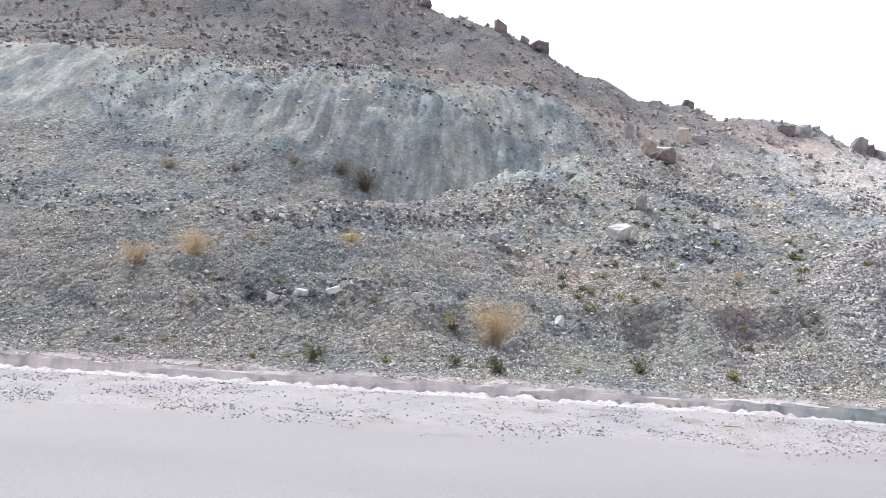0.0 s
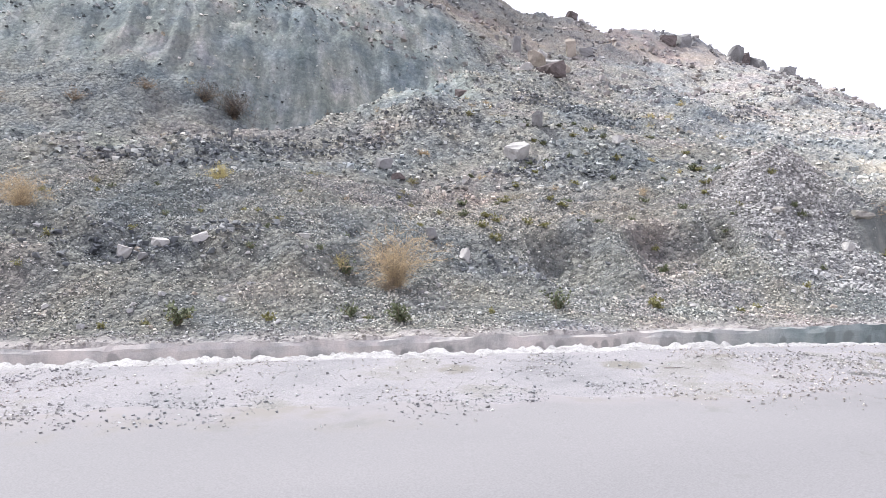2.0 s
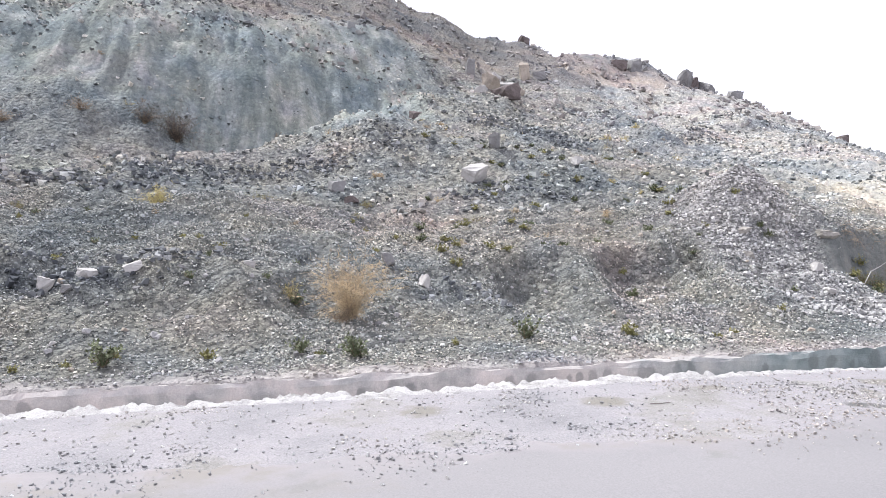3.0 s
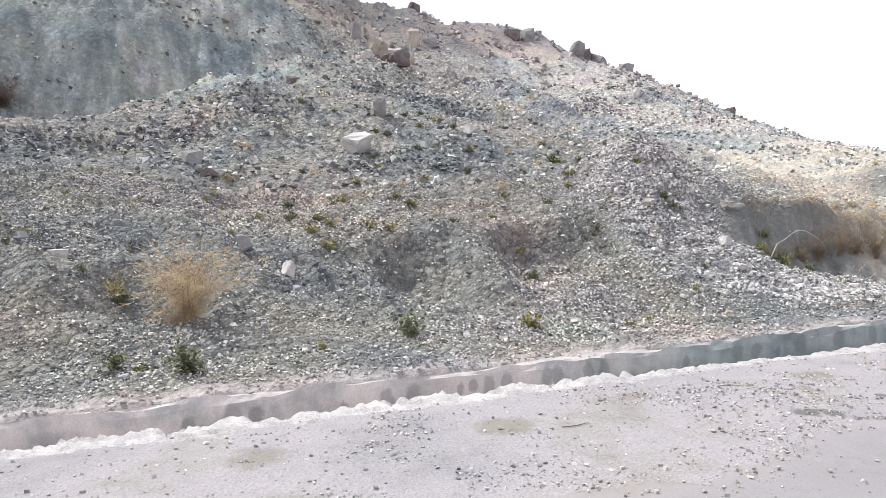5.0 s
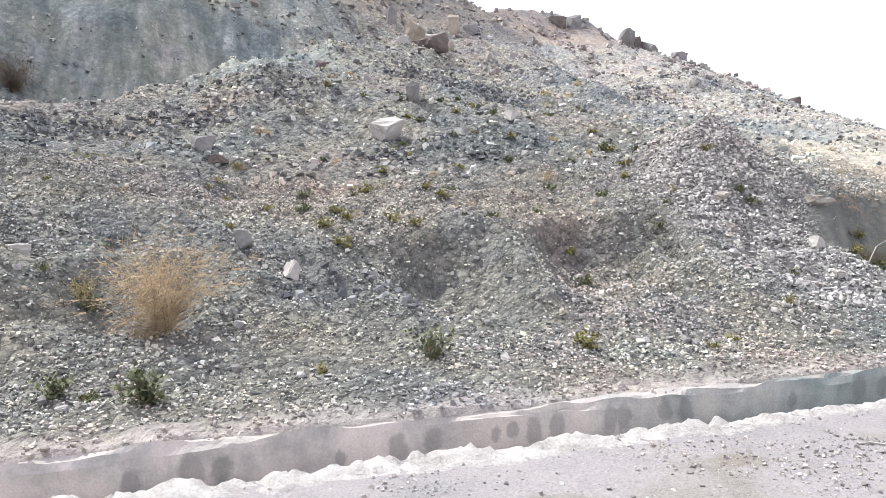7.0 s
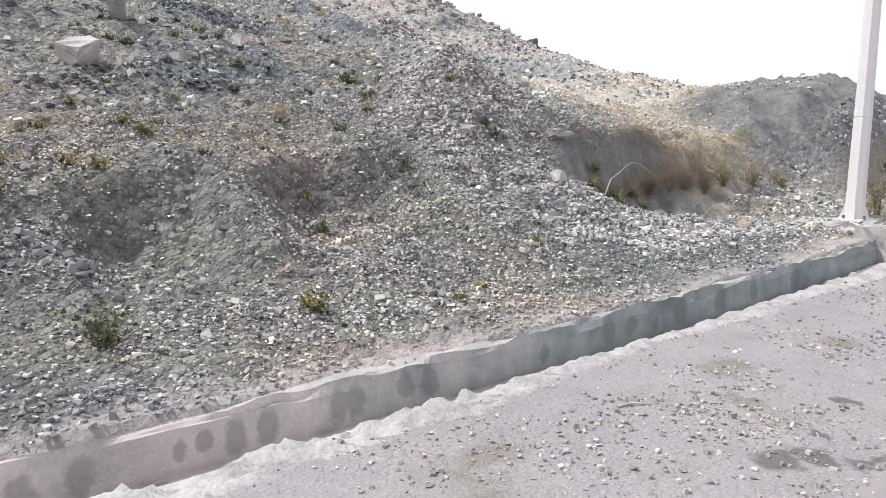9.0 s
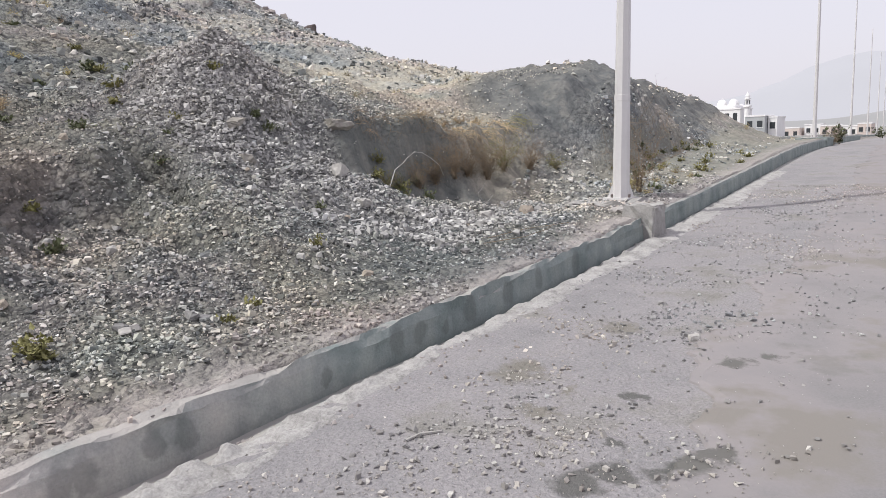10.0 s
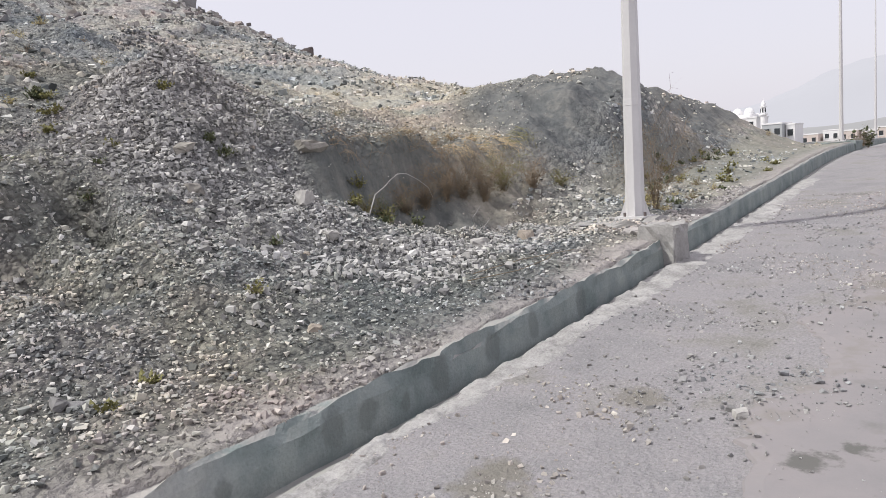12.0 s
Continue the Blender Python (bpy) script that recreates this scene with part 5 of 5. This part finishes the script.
leafy(-1.1, 9.2, 0.12, 0.12, "small olive weed behind the kerb", 7, M_OLIVE, 70)
leafy(-0.3, 10.7, 0.16, 0.2, "green weed beside a dry bush", 8, M_GREEN, 110)
leafy(1.9, 12.6, 0.2, 0.1, "olive creeping weed on the slope", 9, M_OLIVE, 80)
rw = random.Random(44)
for k in range(44):
    x, v = rw.uniform(-5, 6.5), rw.uniform(0.7, 5.0)
    tagged(leafy(x, float(kerb_line(x)) + v, rw.uniform(0.07, 0.16), rw.uniform(0.05, 0.11), "low olive weed growing between stones", 100 + k, M_OLIVE if k % 3 else M_GREEN, 60, 0.035, name="weed"), group="weeds on the bank")
for k in range(56):
    x, v = rw.uniform(1.5, 7.2), rw.uniform(3.2, 10)
    tagged(leafy(x, float(kerb_line(x)) + v, rw.uniform(0.16, 0.42), rw.uniform(0.07, 0.15), "low green-grey weed spreading over stones", 160 + k, M_OLIVE if k % 2 else M_GREEN, 110, 0.045, name="weed"), group="weeds on the slope")
for k, (x, y, w, h) in enumerate([(8.15, 11.55, 0.16, 0.14), (8.45, 11.45, 0.2, 0.16), (8.7, 11.6, 0.24, 0.22), (8.95, 11.4, 0.18, 0.14), (8.6, 11.95, 0.14, 0.18)]):
    tagged(leafy(x, y, w, h, "dusty green weed growing in the hollow", 230 + k, M_GREEN if k % 2 else M_OLIVE, 120, 0.045, name="weed"), group="weeds in the hollow")
rv = random.Random(91)
for k in range(26):
    x, v = rv.uniform(10.6, 18.5), rv.uniform(0.35, 2.0)
    tagged(leafy(x, float(kerb_line(x)) + v, rv.uniform(0.14, 0.34), rv.uniform(0.07, 0.18), "dusty olive weed on the verge" if k % 3 else "dusty green weed on the verge", 240 + k, M_OLIVE if k % 3 else M_GREEN, 80, 0.05, name="weed"), group="weeds on the far verge")
leafy(14.5, 10.8, 0.3, 0.2, "olive weed at the mound's foot", 10, M_OLIVE, 110)
leafy(17.0, 11.0, 0.35, 0.2, "green weed at the mound's foot", 11, M_GREEN, 110)


# ---- sticks and stains ----
def stick(points, label, mat=None, name="stick", rad=0.006):
    me = tubes(name, [[(*q, rad * (1 - 0.15 * i)) for i, q in enumerate(points)]], mat or M_PALEROCK, 6)
    return tagged(new(name, me), label, "stick")


def on_ground(x, y, up=0.006):
    return (x, y, ground_at(x, y) + up)


stick([on_ground(4.02, 7.43), on_ground(4.09, 7.42, 0.009), on_ground(4.17, 7.37)], "pale bent stick lying on the shoulder", M_PALEROCK)
stick([on_ground(2.5, 6.98), on_ground(2.58, 6.96, 0.008), on_ground(2.68, 6.98)], "dark broken stick lying on the shoulder", M_DARKROCK, rad=0.0035)
stick([on_ground(6.9, 9.1, 0.02), on_ground(7.3, 8.95, 0.05), on_ground(7.75, 8.98, 0.04), on_ground(8.1, 9.1, 0.02)], "thin dry stalk lying along the kerb's top", M_ROOT, "dry_stalk", 0.0035)
stick([on_ground(7.1, 9.2, 0.02), on_ground(7.6, 9.12, 0.04), on_ground(8.2, 9.0, 0.02)], "thin dry stalk lying along the kerb's top", M_ROOT, "dry_stalk", 0.0035)
stick([(8.2, 11.38, ground_at(8.2, 11.38)), (8.33, 11.4, 1.11), (8.5, 11.42, 1.18), (8.62, 11.45, 1.24), (8.82, 11.5, 1.31)], "bleached crooked branch leaning in the hollow", M_PALEROCK, "branch", 0.007)
stick([(8.76, 11.49, 1.29), (8.84, 11.5, 1.3), (8.95, 11.5, 1.29), (9.11, 11.48, 1.21), (9.24, 11.45, 1.11), (9.3, 11.44, 0.98)], "bleached branch arching over the hollow", M_PALEROCK, "branch", 0.006)
stick([(9.5, 11.0, ground_at(9.5, 11.0)), (9.47, 11.0, 0.66), (9.45, 11.0, 0.74), (9.52, 11.0, 0.78), (9.61, 11.0, 0.86)], "pale forked branch stuck in the hollow's floor", M_PALEROCK, "branch", 0.006)
stick([(9.5, 10.99, ground_at(9.5, 10.99)), (9.56, 10.98, 0.6), (9.63, 10.96, 0.63), (9.72, 10.95, 0.7)], "pale branch stuck in the hollow's floor", M_PALEROCK, "branch", 0.005)


# ---- lamp posts ----
def block(name, x0, x1, y0, y1, z0, z1, mat, parent=None, seed=0, wear=0.012, label=""):
    """A cast block with worn, slightly uneven edges."""
    r = random.Random(seed)
    bm = bmesh.new()
    bmesh.ops.create_cube(bm, size=1)
    bmesh.ops.scale(bm, vec=(x1 - x0, y1 - y0, z1 - z0), verts=bm.verts)
    bmesh.ops.translate(bm, vec=((x0 + x1) / 2, (y0 + y1) / 2, (z0 + z1) / 2), verts=bm.verts)
    bmesh.ops.subdivide_edges(bm, edges=bm.edges, cuts=5, use_grid_fill=True)
    for v in bm.verts:
        v.co += Vector([r.gauss(0, wear * 0.35) for _ in range(3)])
    bmesh.ops.bevel(bm, geom=[e for e in bm.edges if e.calc_face_angle(0) > 1.0], offset=wear, segments=2, affect="EDGES")
    return part(name, bm, mat, parent, label)


z = float(road_level(9.4))
footing = new("concrete_footing")
footing.location = (9.18, 8.79, z - 0.05)
tagged(footing, "cracked concrete footing of a lamp post, built against the kerb", "footing")
for nm, (x0, x1, y0, y1, z0, z1), w in (("front_block", (-0.2, 0.14, -0.33, 0.0, 0.0, 0.40), 0.014), ("step", (0.05, 0.75, 0.003, 0.3, 0.05, 0.335), 0.02), ("pad", (0.35, 1.45, 0.24, 1.05, 0.05, 0.345), 0.03)):
    block(nm, x0, x1, y0, y1, z0, z1, {"front_block": M_FOOTING, "step": M_KERB, "pad": M_FOOTING}[nm], footing, len(nm), w)


def ring_solid(bm, rings, sides=8, turn=22.5):
    """A lofted many-sided shaft from rings of (z, radius)."""
    loops = []
    for zz, rad in rings:
        loops.append([bm.verts.new((rad * math.cos(radians(turn + 360 * k / sides)), rad * math.sin(radians(turn + 360 * k / sides)), zz)) for k in range(sides)])
    for a, b in zip(loops, loops[1:]):
        for k in range(sides):
            bm.faces.new((a[k], a[(k + 1) % sides], b[(k + 1) % sides], b[k]))
    bm.faces.new(list(reversed(loops[0])))
    bm.faces.new(loops[-1])


def lamp_post():
    root = new("lamp_post")
    tagged(root, "tall tapered white-painted steel lamp post on a concrete footing", "lamp post", "lamp posts along the road")
    bm = bmesh.new()
    ring_solid(bm, [(0.02, 0.102), (1.2, 0.091), (4.0, 0.068), (7.5, 0.042)])
    part("shaft", bm, M_POLE, root)
    bm = bmesh.new()
    ring_solid(bm, [(1.17, 0.0922), (1.173, 0.0942), (1.24, 0.0936), (1.243, 0.0912)])
    part("band", bm, M_POLE, root)
    bm = bmesh.new()
    ring_solid(bm, [(-0.01, 0.225), (0.02, 0.225)], 4, 45)
    plate = part("base_plate", bm, M_POLE, root)
    for k in range(4):
        a = radians(90 * k + 22.5)
        bm = bmesh.new()
        pts = [(0.096, 0.02), (0.158, 0.02), (0.15, 0.035), (0.108, 0.17), (0.096, 0.17)]
        f = bm.faces.new([bm.verts.new((px, -0.006, pz)) for px, pz in pts])
        ext = bmesh.ops.extrude_face_region(bm, geom=[f])
        bmesh.ops.translate(bm, vec=(0, 0.012, 0), verts=[g for g in ext["geom"] if isinstance(g, bmesh.types.BMVert)])
        bmesh.ops.recalc_face_normals(bm, faces=bm.faces)
        bmesh.ops.rotate(bm, cent=(0, 0, 0), matrix=Matrix.Rotation(a, 3, "Z"), verts=bm.verts)
        part("gusset", bm, M_POLE, root)
        bm = bmesh.new()
        bmesh.ops.create_cone(bm, cap_ends=True, segments=6, radius1=0.016, radius2=0.016, depth=0.05)
        bmesh.ops.translate(bm, vec=(0.145 * math.cos(a + 0.785), 0.145 * math.sin(a + 0.785), 0.035), verts=bm.verts)
        part("bolt", bm, M_DARKROCK, plate)
    bm = bmesh.new()
    ring_solid(bm, [(7.5, 0.046), (7.53, 0.046), (7.55, 0.02)])
    part("cap", bm, M_POLE, root)
    return root


post = lamp_post()
post.matrix_world = pose(10.13, 9.345, float(road_level(9.4)) + 0.3, 0, 1.9, 0)
for x, y in ((26.1, 10.4), (45.0, 12.4), (62.0, 14.0), (79.0, 15.6), (96.0, 17.2), (113.0, 18.8)):
    copy_thing(post, pose(x, y, ground_at(x, y) + 0.03) @ Matrix.Diagonal((0.6, 0.6, 1.0, 1.0)))
    zf = ground_at(x, y)
    tagged(block("post_footing", x - 0.5, x + 0.5, y - 0.45, y + 0.45, zf - 0.3, zf + 0.03, M_KERB, None, 3, 0.02), "low concrete footing under a lamp post", "footing", "footings of the far lamp posts")


# ---- beyond the crest ----
def box_part(name, x0, x1, y0, y1, z0, z1, mat, parent, label=""):
    bm = bmesh.new()
    bmesh.ops.create_cube(bm, size=1)
    bmesh.ops.scale(bm, vec=(x1 - x0, y1 - y0, z1 - z0), verts=bm.verts)
    bmesh.ops.translate(bm, vec=((x0 + x1) / 2, (y0 + y1) / 2, (z0 + z1) / 2), verts=bm.verts)
    bmesh.ops.bevel(bm, geom=bm.edges, offset=0.03, segments=1, affect="EDGES")
    return part(name, bm, mat, parent, label)


def dome_part(name, x, y, z, rad, tall, mat, parent, sides=20):
    bm = bmesh.new()
    rings = [(z, rad * 1.02), (z + tall * 0.1, rad * 1.05)] + [(z + tall * (0.1 + 0.8 * math.sin(a)), max(0.04, rad * 1.05 * math.cos(a))) for a in (0.3, 0.6, 0.9, 1.2, 1.4, 1.53)] + [(z + tall * 1.1, 0.03)]
    ring_solid(bm, rings, sides, 0)
    bmesh.ops.translate(bm, vec=(x, y, 0), verts=bm.verts)
    return part(name, bm, mat, parent)


def house(x, y, w, d, h, mat, label, seed, windows=3, base=-3.5, name="house"):
    r = random.Random(seed)
    root = new(name)
    root.location = (x, y, base)
    tagged(root, label, "house")
    box_part("wall", 0, d, -w / 2, w / 2, -1, h, mat, root)
    box_part("parapet", -0.1, d + 0.1, -w / 2 - 0.1, w / 2 + 0.1, h + 0.003, h + 0.35, M_WHITEWALL, root)
    for k in range(windows):
        yy = -w / 2 + w * (k + 0.5) / windows
        win = box_part("window", -0.08, 0.1, yy - 0.55, yy + 0.55, h - 2.3, h - 0.9, M_OPENING, root)
        box_part("sill", -0.16, 0.0, yy - 0.65, yy + 0.65, h - 2.42, h - 2.303, M_WHITEWALL, win)
    return root


def mosque(x, y, base):
    root = new("mosque")
    root.location = (x, y, base)
    tagged(root, "white mosque with several domes and a slim minaret", "mosque")
    box_part("wall", 0, 14, -6, 5.5, -2, 11.0, M_WHITEWALL, root)
    box_part("parapet", -0.2, 14.2, -6.2, 5.7, 11.003, 11.5, M_WHITEWALL, root)
    for k in range(4):
        box_part("window", -0.1, 0.15, -5 + k * 2.7, -3.6 + k * 2.7, 7.2, 9.8, M_OPENING, root)
    box_part("upper_storey", 3.5, 10.5, -3.6, 4.2, 11.503, 12.6, M_WHITEWALL, root)
    for dy in (2.3, -1.7):
        dome_part("dome", 7, dy, 12.6, 1.7, 2.5, M_WHITEWALL, root)
    for dx, dy in ((1.5, 3.8), (1.5, -3.2), (11, 3.8), (11, -3.2)):
        dome_part("small_dome", dx, dy, 11.5, 1.0, 1.5, M_WHITEWALL, root, 14)
    bm = bmesh.new()
    ring_solid(bm, [(-2, 1.0), (11.5, 0.95), (11.6, 1.35), (12.1, 1.35), (12.2, 0.8), (14.2, 0.75), (14.3, 1.1), (14.6, 1.1), (14.7, 0.7), (15.4, 0.75), (16.6, 0.1), (17.2, 0.05)], 10, 0)
    bmesh.ops.translate(bm, vec=(0.5, -8.2, 0), verts=bm.verts)
    tower = part("minaret", bm, M_WHITEWALL, root)
    # dark blocks imitate the shade inside the lantern's openings
    for k in range(5):
        a = 1.2566 * k + 3.14
        box_part("opening", 0.5 + 0.74 * math.cos(a) - 0.16, 0.5 + 0.74 * math.cos(a) + 0.16, -8.2 + 0.74 * math.sin(a) - 0.16, -8.2 + 0.74 * math.sin(a) + 0.16, 12.5, 13.9, M_OPENING, tower)
    return root


mosque(258.0, 85.5, -4.2)
house(168.0, 50.4, 4.2, 8.0, 5.4, M_GREYWALL, "grey flat-roofed house with a tall portal", 1, 2, -2.3)
house(170.0, 47.2, 1.9, 7.0, 5.0, M_WHITEWALL, "white narrow house front with dark openings", 2, 1, -2.3)
yard = new("boundary_wall", None)
yard.location = (160.0, 48.6, -2.6)
tagged(yard, "white plastered boundary wall before the houses", "wall")
box_part("wall", 0, 0.3, -2.6, 5.0, -1, 1.9, M_WHITEWALL, yard)
box_part("coping", -0.06, 0.36, -2.66, 5.06, 1.903, 2.0, M_WHITEWALL, yard)
for k, (y, w, h, m) in enumerate([(60.5, 5.0, 3.6, M_PINKWALL), (55.0, 4.6, 4.4, M_WHITEWALL), (49.8, 4.8, 3.9, M_PINKWALL), (44.8, 4.2, 3.6, M_WHITEWALL), (40.4, 3.6, 4.2, M_PINKWALL)]):
    house(246.0 + 3 * (k % 2), y, w, 7.0, h, m, "low pinkish flat-roofed house in the distance" if m is M_PINKWALL else "low white flat-roofed house in the distance", 10 + k, 2, -3.9)
house(200.0, 25.2, 6.6, 7.0, 3.4, M_WHITEWALL, "long low white house beside the far road", 20, 3, -4.2)
house(204.0, 20.0, 3.6, 7.0, 4.3, M_PINKWALL, "low pinkish house beside the far road", 21, 1, -4.2)
dry_bush(27.6, 10.2, 0.7, 0.8, "dark shrub beside a far lamp post", 70, M_TWIG, 40, 700, name="roadside_shrub")
leafy(27.8, 10.0, 0.5, 0.7, "dark green shrub beside a far lamp post", 71, M_GREEN, 400, 0.09, name="roadside_shrub", category="bush")
leafy(48.0, 11.4, 0.6, 0.8, "dark green shrub beside the far road", 72, M_GREEN, 300, 0.12, name="roadside_shrub", category="bush")
for k in range(16):
    rr = random.Random(300 + k)
    tagged(dry_bush(rr.uniform(22, 36), rr.uniform(11.5, 16), 0.3, 0.2, "yellow-green dry grass on the verge", 310 + k, M_YELLOW, 20, 120, name="verge_grass", category="grass"), group="grass on the far verge")


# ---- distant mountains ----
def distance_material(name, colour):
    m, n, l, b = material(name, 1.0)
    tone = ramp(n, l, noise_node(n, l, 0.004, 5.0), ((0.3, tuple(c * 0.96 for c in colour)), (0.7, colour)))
    # distance haze is put in as a glow of the surface itself
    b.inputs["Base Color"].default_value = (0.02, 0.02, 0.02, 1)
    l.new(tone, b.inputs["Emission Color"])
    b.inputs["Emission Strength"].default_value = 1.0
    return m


def mountains(name, far, along0, along1, high, seed, mat, label):
    """A hazy range so far off that it does not shift."""
    a = np.linspace(along0, along1, 160)
    top = high(a) * (1 + 0.10 * rough_noise(a, a * 0 + 2.2, 160, 5, seed))
    verts, faces = [], []
    for k, (q, t) in enumerate(zip(a, top)):
        verts += [(far, q, -60), (far + 60, q, float(t) * 0.55), (far + 160, q, float(t)), (far + 500, q, -60)]
        if k:
            b = 4 * k
            faces += [(b - 4, b - 3, b + 1, b), (b - 3, b - 2, b + 2, b + 1), (b - 2, b - 1, b + 3, b + 2)]
    me = join_name(name, verts, faces, mat, True)
    return tagged(new(name, me), label, "mountains", kind="structure")


M_FAR = distance_material("mountain_haze_glow", (0.93, 0.90, 1.0))
M_NEARER = distance_material("hill_haze_glow", (0.68, 0.65, 0.68))
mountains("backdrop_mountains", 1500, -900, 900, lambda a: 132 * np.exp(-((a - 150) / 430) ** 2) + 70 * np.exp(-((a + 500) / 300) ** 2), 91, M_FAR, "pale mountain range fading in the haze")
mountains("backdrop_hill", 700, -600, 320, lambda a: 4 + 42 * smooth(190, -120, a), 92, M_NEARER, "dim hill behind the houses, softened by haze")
